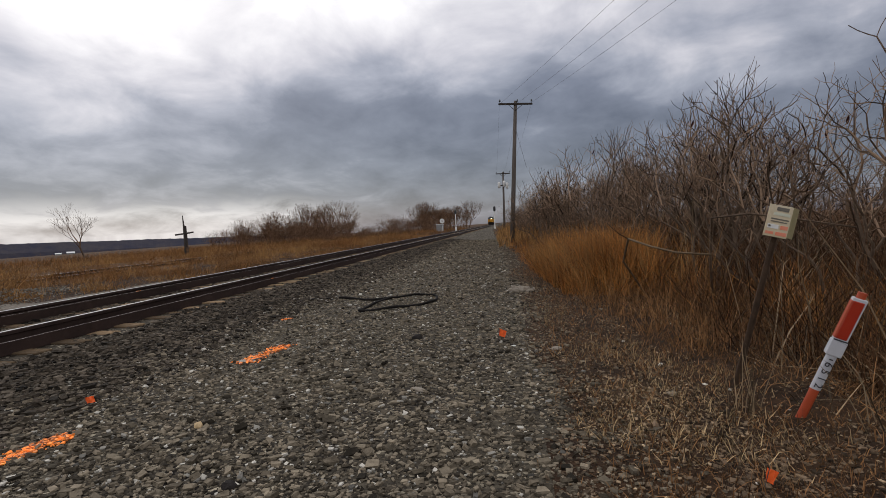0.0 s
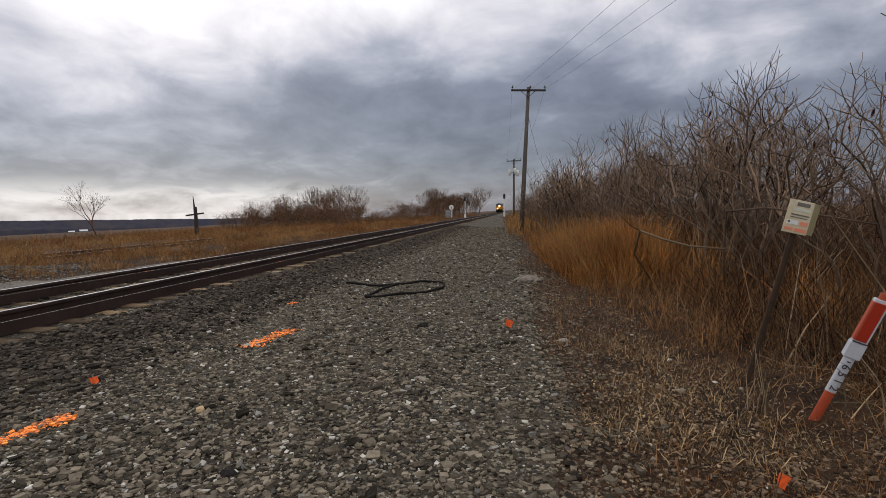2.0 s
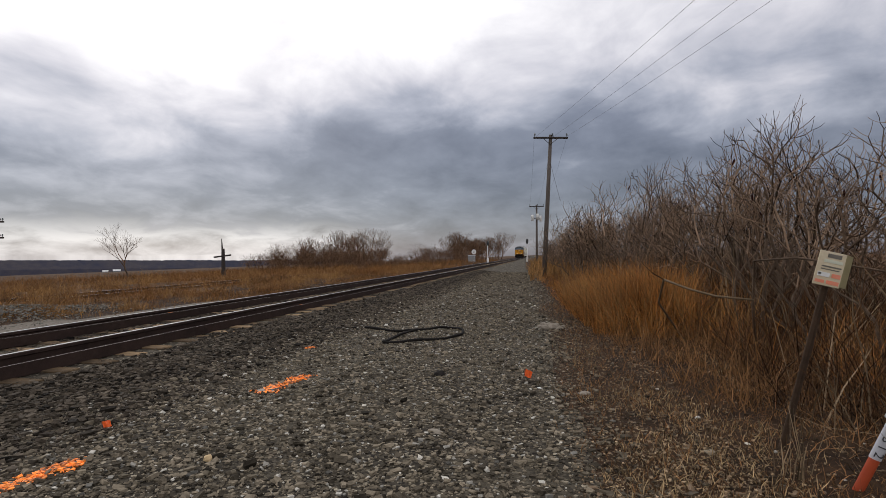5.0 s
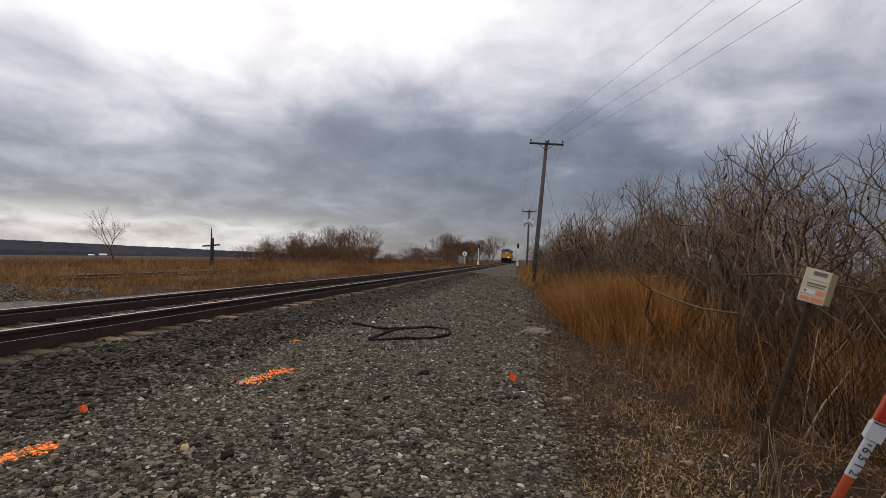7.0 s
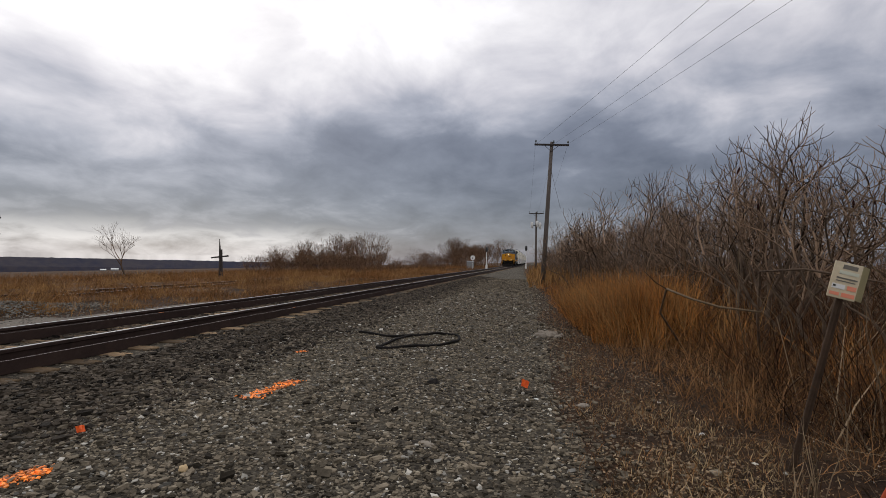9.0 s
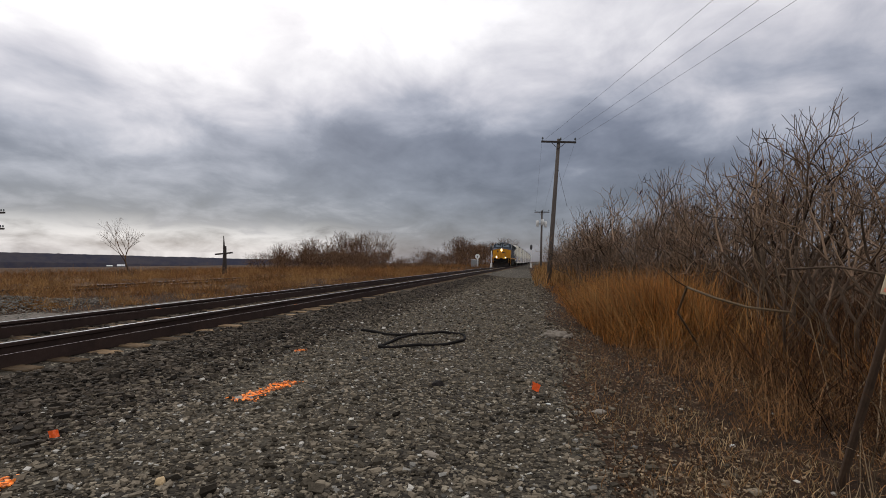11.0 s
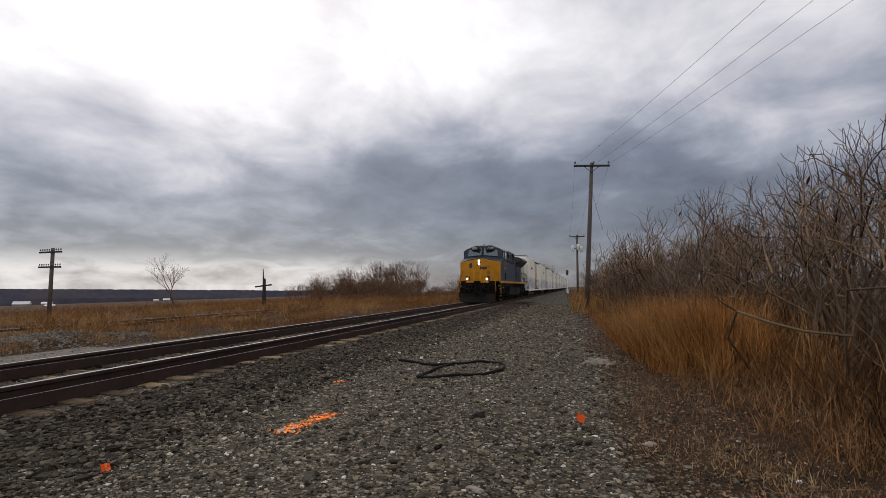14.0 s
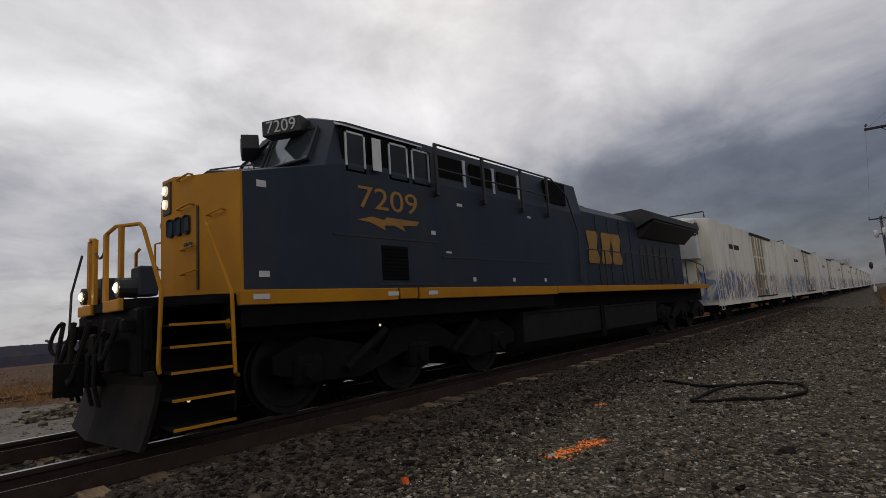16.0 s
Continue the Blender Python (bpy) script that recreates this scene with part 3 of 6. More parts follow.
wires()


def signal(x, y, base, top, label):
    s = thing("railway_signal", label, "railway signal", "railway signals", pose(x, y, base))
    h = top - base
    bm = bmesh.new()
    tube(bm, [(0, 0, 0), (0, 0, h - .5)], .07, 8)
    part("mast", bm, WHITE, s, "pale grey mast")
    bm = bmesh.new()
    box(bm, -.2, .2, -.18, .18, 0, .95, .03)
    part("base_case", bm, WHITE, s)
    bm = bmesh.new()
    lathe(bm, [(.08, -.55), (.24, -.45), (.27, .0), (.24, .45), (.08, .55)], 12, pose(0, -.08, h - .45))
    part("signal_head", bm, BLACK, s, "black signal head", True)
    for k in (-.26, .0, .26):
        bm = bmesh.new()
        tube(bm, [(0, -.3, h - .45 + k), (0, -.55, h - .47 + k)], .11, 8, .10)
        part("hood", bm, BLACK, s)


signal(-2.8, 110, 0.0, 4.85, "railway signal on a white mast beside the gravel road")
signal(-11.35, 110, -0.25, 4.5, "railway signal on a pale mast across the track")


def disc_and_case():
    c = thing("relay_case", "small grey trackside relay case", "equipment cabinet", "", pose(-14.9, 110, -0.4))
    bm = bmesh.new()
    box(bm, -.75, .75, -.5, .5, 0, 1.75, .03)
    part("case", bm, PAINT_GREY, c)
    bm = bmesh.new()
    box(bm, -.8, .8, -.55, .55, 1.75, 1.85, .02)
    part("roof", bm, PALE_METAL, c)
    d = thing("disc_sign", "round white sign on a thin post by the track", "sign", "", pose(-14.25, 109, -0.4))
    bm = bmesh.new()
    tube(bm, [(0, 0, 0), (0, 0, 2.6)], .05, 6)
    part("post", bm, WHITE, d)
    bm = bmesh.new()
    lathe(bm, [(.5, 0), (.52, .03), (.5, .06)], 20, pose(0, -.06, 2.55, 90))
    part("disc", bm, WHITE, d, "white disc with a dark centre bar")
    bm = bmesh.new()
    box(bm, -.07, .07, -.14, -.10, 2.3, 2.7)
    part("bar", bm, INK, d)


disc_and_case()


def cabinet(x, y, z, w, d, h, turn, label):
    """A sheet-metal signal cabinet: body, overhanging roof, door with hinges and latch, vents and lifting eyes."""
    c = thing("signal_cabinet", label, "equipment cabinet", "signal cabinets", pose(x, y, z, 0, 0, turn))
    bm = bmesh.new()
    box(bm, -d, 0, -w / 2, w / 2, .08, h, .012)
    part("body", bm, PAINT_GREY, c)
    bm = bmesh.new()
    prism(bm, [(.05, h), (.05, h + .05), (-d / 2, h + .11), (-d - .05, h + .05), (-d - .05, h)], "y", -w / 2 - .05, w / 2 + .05)
    part("roof", bm, PALE_METAL, c, "pale overhanging metal roof")
    for s in (-1, 1):
        bm = bmesh.new()
        box(bm, -d, 0, s * w / 2 * .9 - .04, s * w / 2 * .9 + .04, 0, .08)
        part("skid", bm, BLACK, c)
        bm = bmesh.new()
        tube(bm, [(.03, s * w * .42 - .03, h + .02), (.03, s * w * .42 - .03, h + .13), (.03, s * w * .42 + .03, h + .13), (.03, s * w * .42 + .03, h + .02)], .01, 5)
        part("lifting_eye", bm, PALE_METAL, c)
    bm = bmesh.new()
    box(bm, -d * .94, -d * .06, -w / 2 - .012, -w / 2 - .001, .16, h - .1, .004)
    door = part("door", bm, PAINT_GREY, c)
    bm = bmesh.new()
    box(bm, -d * .25, -d * .2, -w / 2 - .05, -w / 2 - .011, h * .46, h * .56, .004)
    part("latch", bm, BLACK, door)
    for q in (.2, .5, .8):
        bm = bmesh.new()
        tube(bm, [(-d * .95, -w / 2 - .02, h * q), (-d * .95, -w / 2 - .02, h * q + .1)], .014, 6)
        part("hinge", bm, PALE_METAL, door)
    bm = bmesh.new()
    for k in range(3):
        box(bm, -d * .5 - .12, -d * .5 + .12, -w / 2 - .03, -w / 2 - .011, h * .84 + k * .03, h * .84 + k * .03 + .012)
    part("vent", bm, PAINT_GREY, c)
    bm = bmesh.new()
    box(bm, .001, .012, -w * .18, -w * .165, .12, h - .04)
    part("seam", bm, PAINT_GREY, c)


cabinet(-12.55, 6.22, -0.24, 1.08, 0.85, 1.58, 5, "large grey sheet-metal signal cabinet beside the far rail")
cabinet(-16.3, 5.62, -0.28, 0.92, 1.0, 1.2, 8, "low grey equipment cabinet behind the track")
cabinet(-16.5, 4.78, -0.28, 0.52, 0.7, 0.95, 8, "small grey equipment cabinet behind the track")


# ---- far distance ----
def far_land():
    rng = np.random.default_rng(21)
    def ridge(name, dist, az0, az1, base_el, top, label, seed):
        n = 420
        V, F = [], []
        for k in range(n + 1):
            az = radians(az0 + (az1 - az0) * k / n)
            h = top(az0 + (az1 - az0) * k / n) + 0.10 * noise.noise((k * .035, seed, 0)) + 0.045 * noise.noise((k * .5, seed, 2)) + 0.02 * noise.noise((k * 1.9, seed, 4))
            for d, e in ((dist, base_el), (dist * 1.02, base_el * .4 + h * .6), (dist * 1.05, h), (dist * 1.2, base_el)):
                V.append((-math.sin(az) * d, math.cos(az) * d, 1.44 + d * math.tan(radians(e))))
        for k in range(n):
            for j in range(3):
                a = k * 4 + j
                F.append((a, a + 4, a + 5, a + 1))
        me = raw_mesh(name, np.array(V), np.array(F), HILL)
        tagged(new(name, me), label, "hill", kind="structure")
    ridge("backdrop_ridge", 2600, 12, 112, -2.4, lambda a: -0.50 + 0.22 * math.sin((a - 30) / 22), "dark wooded ridge across the valley", 1)
    ridge("backdrop_ridge_near", 1500, 55, 112, -2.6, lambda a: -0.85 + 0.55 * ease(58, 75, a), "nearer dark wooded slope across the valley", 5)
    for x, y, w, d, h, roof in ((-420, 292, 10, 6, 2.4, 2.2), (-405, 300, 6, 5, 2.2, 1.2), (-620, 640, 9, 6, 2.4, 2), (-655, 655, 7, 5, 2, 1.4), (-230, 172, 3, 2, .9, .5)):
        b = thing("farm_building", "small white farm building far across the fields", "farmhouse", "far farm buildings", pose(x, y, land(x, y) - .5, 0, 0, 40))
        bm = bmesh.new()
        box(bm, -w / 2, w / 2, -d / 2, d / 2, 0, h)
        part("wall", bm, PAINT_GREY, b)
        bm = bmesh.new()
        prism(bm, [(-d / 2 - .4, h), (d / 2 + .4, h), (0, h + roof)], "x", -w / 2 - .4, w / 2 + .4)
        part("roof", bm, PALE_METAL, b)


far_land()


# ---- plants ----
def bare_shrub(seed, stems, height, depth, spread, r0, sides=4, upright=0.25, fit=0.0):
    """Forking bare stems: returns bmesh objects of trunk wood and of twigs."""
    rnd = random.Random(seed)
    woods, twig = [], bmesh.new()
    tips = []

    def grow(p, d, length, r, level):
        bend_v = Vector((rnd.uniform(-1, 1), rnd.uniform(-1, 1), rnd.uniform(-.3, .5))) * .16
        m = p + d * length * .5
        d2 = (d + bend_v + Vector((0, 0, upright * .4))).normalized()
        q = m + d2 * length * .5
        bm = woods[-1] if level < 2 else twig
        tube(bm, [p, m, q], r, sides if level < 3 else 3, r * .74, caps=level >= depth)
        if level >= depth:
            tips.append(q)
            return
        k = 2 if rnd.random() < .78 else 3
        a0 = rnd.uniform(0, 6.28)
        for i in range(k):
            side = d2.orthogonal().normalized()
            side.rotate(Matrix.Rotation(a0 + i * 6.28 / k + rnd.uniform(-.5, .5), 3, d2))
            nd = (d2 + side * spread * rnd.uniform(.5, 1.15) + Vector((0, 0, upright))).normalized()
            grow(q, nd, length * rnd.uniform(.66, .90), r * rnd.uniform(.62, .78), level + 1)
    for s in range(stems):
        woods.append(bmesh.new())
        a = rnd.uniform(0, 6.28)
        d = Vector((math.cos(a) * .32, math.sin(a) * .32, 1)).normalized()
        grow(Vector((math.cos(a) * .25 * rnd.random(), math.sin(a) * .25 * rnd.random(), -.1)), d, height * rnd.uniform(.26, .34), r0 * rnd.uniform(.8, 1.2), 0)
    if fit:
        k = fit / max(q.z for q in tips)
        for bm in (*woods, twig):
            for v in bm.verts:
                v.co *= k
        tips = [q * k for q in tips]
    return woods, twig, tips


def place(master, spots, seed, s0=.8, s1=1.2, sink=.0, taller=None):
    rnd = random.Random(seed)
    for k, (x, y) in enumerate(spots):
        m = pose(x, y, land(x, y) - sink, rnd.uniform(-4, 4), rnd.uniform(-4, 4), rnd.uniform(0, 360)) @ Matrix.Scale(rnd.uniform(s0, s1) * (taller(y) if taller else 1), 4)
        src = master[k % len(master)]
        if not src.get("placed"):
            src.matrix_basis = m
            src["placed"] = 1
        else:
            copy_thing(src, m)


def sumac(seed, stems, top):
    """Crooked stems that fork wide and curve upward to blunt tips: returns stems, limbs and the tips."""
    rnd = random.Random(seed)
    woods, limbs, tips = [], bmesh.new(), []

    def branch(bm, p, d, length, r, level):
        n = (5, 5, 4, 3, 3, 3)[level]
        pts = [p]
        for k in range(n):
            d = (d + Vector((rnd.gauss(0, .20), rnd.gauss(0, .20), rnd.gauss(.03, .12) + (.085 if level else .02)))).normalized()
            pts.append(pts[-1] + d * length / n)
        r1 = r * (.84 if level < 5 else .7)
        tube(bm, pts, r, (6, 5, 4, 3, 3, 3)[level], r1, caps=level >= 4)
        if level >= 5:
            tips.append(pts[-1])
            return
        for k in range(rnd.choice((0, 1, 1, 2)) if level > 1 else 0):          # short spurs
            a = pts[rnd.randint(1, n - 1)]
            e = Vector((rnd.gauss(0, 1), rnd.gauss(0, 1), .5)).normalized()
            tube(limbs, [a, a + e * .10, a + e * .16 + Vector((0, 0, .07))], r1 * .5, 3, r1 * .3)
        kids = 3 if rnd.random() < .36 else 2
        turn = rnd.uniform(0, 6.28)
        for k in range(kids):
            side = d.orthogonal().normalized()
            side.rotate(Matrix.Rotation(turn + k * 6.28 / kids + rnd.uniform(-.4, .4), 3, d))
            nd = (d + side * (rnd.uniform(.35, .75) if level < 2 else rnd.uniform(.55, 1.2))).normalized()
            branch(bm if level < 1 else limbs, pts[-1], nd, length * rnd.uniform(.58, .84), r1 * rnd.uniform(.70, .90), level + 1)

    for k in range(stems):
        woods.append(bmesh.new())
        a = rnd.uniform(0, 6.28)
        d = Vector((math.cos(a) * .30, math.sin(a) * .30, 1)).normalized()
        branch(woods[-1], Vector((math.cos(a) * .3 * rnd.random(), math.sin(a) * .3 * rnd.random(), -.1)), d, rnd.uniform(.80, 1.25), rnd.uniform(.022, .034), 0)
    f = top / max(q.z for q in tips)
    for bm in (*woods, limbs):
        for v in bm.verts:
            v.co.z *= f
    return woods, limbs, [Vector((q.x, q.y, q.z * f)) for q in tips]


def sumac_thicket():
    kinds = []
    for seed in range(7):
        t = thing("sumac_shrub", "tall bare sumac shrub with crooked forked grey branches", "shrub", "bare shrubs of the thicket")
        woods, twig, tips = sumac(70 + seed, 4, 3.3)
        for wood in woods:
            part("stem", wood, BARK, t, smooth=True)
        part("crown", twig, TWIG, t)
        rnd = random.Random(seed)
        for q in [w for w in tips if 2.2 < w.z < 2.9 and math.hypot(w.x, w.y) < .8][:: 23][:2]:
            bm = bmesh.new()
            lathe(bm, [(.006, -.02), (.015, .01), (.019, .035), (.014, .07), (.004, .10)], 6, Matrix.Translation(q) @ pose(0, 0, 0, rnd.uniform(-25, 25), rnd.uniform(-25, 25), 0))
            part("seed_head", bm, SUMAC, t, "dark dried seed head")
        kinds.append(t)
    rnd = random.Random(8)
    spots = []
    y = 4.8
    while y < 62:
        front = np.interp(y, [4, 8, 12, 25, 40, 62], [3.8, 3.9, 3.6, 2.7, 1.8, 1.1])
        for row in (0, 1.6):
            if rnd.random() < .9:
                spots.append((front + row + rnd.uniform(-.6, .6), y + rnd.uniform(-.6, .6)))
        y += .84 + .018 * y
    place(kinds, spots, 5, .80, 1.04, 0, lambda y: np.interp(y, [4.6, 6, 8, 11, 22, 34, 60], [.96, 1.0, 1.04, 1.16, 1.26, 1.14, .95]))


sumac_thicket()


def far_brush():
    """Bare bushes and trees beyond the track and along the road's end."""
    kinds = []
    for seed in range(4):
        t = thing("bare_bush", "dense bare brown bush beyond the track", "bush", "bare bushes along the track")
        woods, twig, tips = bare_shrub(80 + seed, 5, 1.0, 6, .85, .016, 3, .10, 3.0)
        for wood in woods:
            part("stem", wood, FAR_TWIG, t)
        part("crown", twig, FAR_TWIG, t)
        kinds.append(t)
    rnd = random.Random(12)
    spots = [(rnd.uniform(-46, -30) - .12 * (y - 70), y) for y in np.arange(70, 124, .75)]
    spots += [(rnd.uniform(-30, -22), y) for y in np.arange(112, 185, 2.5)]
    place(kinds, spots, 6, .8, 1.4, .2)
    kinds2 = []
    for seed in range(3):
        t = thing("bare_tree", "bare brown tree in the distance", "tree", "distant bare trees")
        woods, twig, tips = bare_shrub(120 + seed, 3, 1.0, 7, .55, .016, 3, .2, 9.0)
        for wood in woods:
            part("stem", wood, FAR_TWIG, t)
        part("crown", twig, FAR_TWIG, t)
        kinds2.append(t)
    spots = [(rnd.uniform(-34, -16), rnd.uniform(150, 215)) for _ in range(34)] + [(rnd.uniform(-62, -44), rnd.uniform(120, 160)) for _ in range(14)]
    place(kinds2, spots, 7, .75, 1.3, .2)
    lone = thing("bare_tree", "lone bare spreading tree in the field across the track", "tree", "", pose(-41.2, 45, land(-41.2, 45) - .2))
    woods, twig, tips = bare_shrub(318, 1, 1.0, 8, .52, .017, 4, .13, 6.2)
    for wood in woods:
        part("stem", wood, BARK, lone)
    part("crown", twig, FAR_TWIG, lone)
    # right-hand skyline behind the thicket
    spots = [(rnd.uniform(6.5, 13), y) for y in np.arange(5, 60, 1.3)]
    place(kinds, spots, 9, .45, .75, .2)
    # brown scrub between the sumacs
    spots = [(np.interp(y, [4, 8, 14, 30, 60], [3.6, 3.4, 2.6, 1.7, .8]) + rnd.uniform(1.2, 3.8), y) for y in np.arange(5.0, 56, 1.5)]
    place(kinds, spots, 19, .32, .55, .1)
    # scrub scattered beside the far side of the track
    spots = [(rnd.uniform(-21, -13.5) - .05 * y, y) for y in np.arange(50, 112, 2.2)]
    place(kinds, spots, 29, .3, .6, .1)


far_brush()


def blades(name, pts, heights, width, lean, material, label, seed, curl=.35, category="grass"):
    """Grass stems as bent tapering strips, each of three segments."""
    rng = np.random.default_rng(seed)
    n = len(pts)
    a = rng.uniform(0, 2 * np.pi, n)
    side = np.stack([np.cos(a), np.sin(a), np.zeros(n)], 1)
    b = rng.uniform(0, 2 * np.pi, n)
    L = np.abs(rng.normal(0, lean, n))
    d = np.stack([np.cos(b) * np.sin(L), np.sin(b) * np.sin(L), np.cos(L)], 1)
    droop = np.stack([np.cos(b), np.sin(b), -np.ones(n) * .6], 1) * curl
    P = np.array(pts)
    V = np.zeros((n, 7, 3))
    for k, (f, w) in enumerate(((0, 1), (.4, .85), (.75, .55))):
        c = P + d * (heights * f)[:, None] + droop * (heights * f * f * rng.uniform(.2, 1, n))[:, None]
        wv = side * (width * w * rng.uniform(.6, 1.3, n))[:, None]
        V[:, 2 * k], V[:, 2 * k + 1] = c - wv, c + wv
    V[:, 6] = P + d * heights[:, None] + droop * (heights * rng.uniform(.2, 1, n))[:, None]
    T = np.array([(0, 1, 3), (0, 3, 2), (2, 3, 5), (2, 5, 4), (4, 5, 6)])
    F = (T[None] + 7 * np.arange(n)[:, None, None]).reshape(-1, 3)
    return tagged(new(name, raw_mesh(name, V.reshape(-1, 3), F, material)), label, category, kind="stuff")


def grasses():
    rng = np.random.default_rng(33)
    ground = lambda P: [(x, y, land(x, y) - .02) for x, y in P]
    # rust-coloured tall grass beside the road
    P = []
    for cx, cy, sx, sy, n in ((1.75, 10.6, .45, .8, 5200), (2.1, 9.9, .3, .4, 900), (1.25, 13.0, .45, 1.4, 2600), (.9, 18, .5, 2.5, 900), (.2, 27, .5, 5, 700), (2.75, 7.9, .15, .3, 120)):
        tuft = np.stack([rng.normal(cx, sx, n // 22 + 1), rng.normal(cy, sy, n // 22 + 1)], 1)
        P.append(tuft[rng.integers(0, len(tuft), n)] + rng.normal(0, .10, (n, 2)))
    P = np.concatenate(P)
    P = P[P[:, 0] > np.interp(P[:, 1], [5, 8, 14, 30, 40], [2.2, 1.15, .65, -.15, -.5])]
    h = rng.normal(.95, .36, len(P)).clip(.2, 1.6) * np.interp(P[:, 0] - np.interp(P[:, 1], [8, 14, 30], [1.15, .65, -.15]), [0, .7], [.35, 1]) * np.interp(P[:, 1], [8, 9.4, 14, 20, 30], [.6, 1, 1, .6, .5])
    blades("rust_grass", ground(P), h, .0048, .36, ORANGE_GRASS, "tall rust-coloured dead grass beside the gravel road", 34, .32)
    P2 = P[(rng.random(len(P)) < .45) & (P[:, 1] < 15)]
    blades("seed_stalks", ground(P2), rng.normal(1.10, .26, len(P2)).clip(.4, 1.6), .0040, .28, TAN_GRASS, "pale seed stalks standing in the rust grass", 35, .25)
    # low rust tufts straggling before the stand
    T = np.stack([rng.uniform(.9, 3.0, 90), rng.uniform(5.2, 10, 90)], 1)
    P = T[rng.integers(0, 90, 2200)] + rng.normal(0, .08, (2200, 2))
    P = P[P[:, 0] > np.interp(P[:, 1], [5, 8, 10], [1.7, 1.2, .9])]
    blades("straw_tufts", ground(P), rng.gamma(4, .09, len(P)).clip(.1, .8), .004, .5, STRAW, "low straw-brown tufts straggling at the edge of the turf", 44, .4)
    # straw and tangle under the thicket
    P = np.stack([rng.uniform(.35, 5.0, 20000), 2.0 + 26 * rng.random(20000) ** 1.5], 1)
    tuft = P[rng.integers(0, 900, len(P))]
    P = np.where(rng.random((len(P), 1)) < .7, tuft + rng.normal(0, .10, P.shape), P)
    front = np.interp(P[:, 1], [2, 5, 8, 14, 28], [1.6, 1.7, 1.5, .6, .0])
    P = P[P[:, 0] > front - .1 + rng.normal(0, .25, len(P))]
    P = P[~((P[:, 0] < 2.3) & (P[:, 1] < 4.7) & (rng.random(len(P)) < .9))]
    h = rng.gamma(3, .125, len(P)).clip(.1, 1.0) * np.interp(P[:, 0] - np.interp(P[:, 1], [2, 5, 8, 14], [1.6, 1.7, 1.5, .6]), [0, 1.3], [.45, 1])
    blades("straw_tangle", ground(P), h, .004, .75, STRAW, "tangled dead straw and weeds under the thicket", 36, .5)
    # warm standing grass at the thicket's foot
    T = np.stack([rng.uniform(2.2, 4.8, 95), 4.9 + 12 * rng.random(95) ** 1.2], 1)
    T = T[T[:, 0] > np.interp(T[:, 1], [5, 7, 9, 14], [2.8, 2.5, 2.4, 1.4])]
    P = T[rng.integers(0, len(T), 4200)] + rng.normal(0, .13, (4200, 2))
    h = rng.gamma(6, .11, len(P)).clip(.15, 1.25)
    blades("thicket_grass", ground(P[:2200]), h[:2200], .0040, .5, ORANGE_GRASS, "rusty dead grass standing at the foot of the thicket", 52, .45)
    blades("thicket_straw", ground(P[2200:]), h[2200:], .0038, .5, TAN_GRASS, "tan dead grass standing at the foot of the thicket", 53, .45)
    P = np.stack([rng.uniform(2.0, 3.2, 90), rng.uniform(3.1, 4.9, 90)], 1)
    blades("straggling_canes", ground(P), rng.uniform(.35, 1.0, 90), .0042, .65, PALE_CANE, "bleached straggling canes round the marker post", 54, .5, "brambles")
    P = np.array([1.60, 3.72]) + rng.normal(0, .05, (22, 2))
    blades("dry_stalks", ground(P), rng.uniform(.25, .62, 22), .0040, .16, PALE_CANE, "upright dry weed stalks at the foot of the sign post", 55, .1, "weeds")
    P = np.stack([rng.uniform(1.6, 8.0, 30000), 2.4 + 26 * rng.random(30000) ** 1.25], 1)
    P = P[~((P[:, 0] < 2.5) & (P[:, 1] < 4.8)) & (P[:, 0] > np.interp(P[:, 1], [4, 8, 10, 14], [2.1, 2.4, 2.0, 1.2]))]
    h = rng.gamma(4, .21, len(P)).clip(.25, 1.9) * np.interp(P[:, 0], [1.8, 3.2], [.55, 1])
    blades("brown_canes", ground(P), h, .0048, .62, CANE, "thin brown canes and brambles filling the thicket", 37, .35, "brambles")
    P = np.stack([rng.uniform(2.0, 6.0, 650), 2.8 + 15 * rng.random(650) ** 1.3], 1)
    P = P[~((P[:, 0] < 2.5) & (P[:, 1] < 4.8)) & (P[:, 0] > np.interp(P[:, 1], [4, 8, 10, 14], [2.2, 2.5, 2.3, 1.6]))]
    blades("bleached_canes", ground(P), rng.gamma(5, .27, len(P)).clip(.4, 2.4), .006, .5, PALE_CANE, "bleached bare canes arching through the thicket", 45, .45, "brambles")
    P = np.stack([rng.uniform(.3, 3.2, 1500), 1.8 + 9 * rng.random(1500) ** 1.5], 1)
    P = P[np.array([noise.noise((q[0] * 1.2, q[1] * .9, 24)) for q in P]) + rng.normal(0, .2, len(P)) > -.05]
    P = np.concatenate([P, rng.normal(0, 1, (900, 2)) * np.array([.34, .5]) + np.array([1.0, 3.75])])
    tagged(stones("leaf_litter", [(x, y, land(x, y) + .012) for x, y in P], rng.uniform(.006, .019, len(P)), LITTER, "pale chips and dead leaves littering the turf", 46, .15), category="leaf litter")
    # flattened dead turf at the gravel's edge
    P = np.stack([rng.uniform(.0, 3.4, 90000), 1.8 + 14 * rng.random(90000) ** 1.9], 1)
    edge = np.array([.3 + .3 * noise.noise((q[1] * .4, 0, 5)) - .036 * max(q[1] - 8, 0) for q in P])
    P = P[P[:, 0] > edge + rng.normal(.20, .18, len(P))]
    P = P[np.array([noise.noise((q[0] * 1.7, q[1] * 1.1, 14)) for q in P]) + rng.normal(0, .26, len(P)) > -.36]
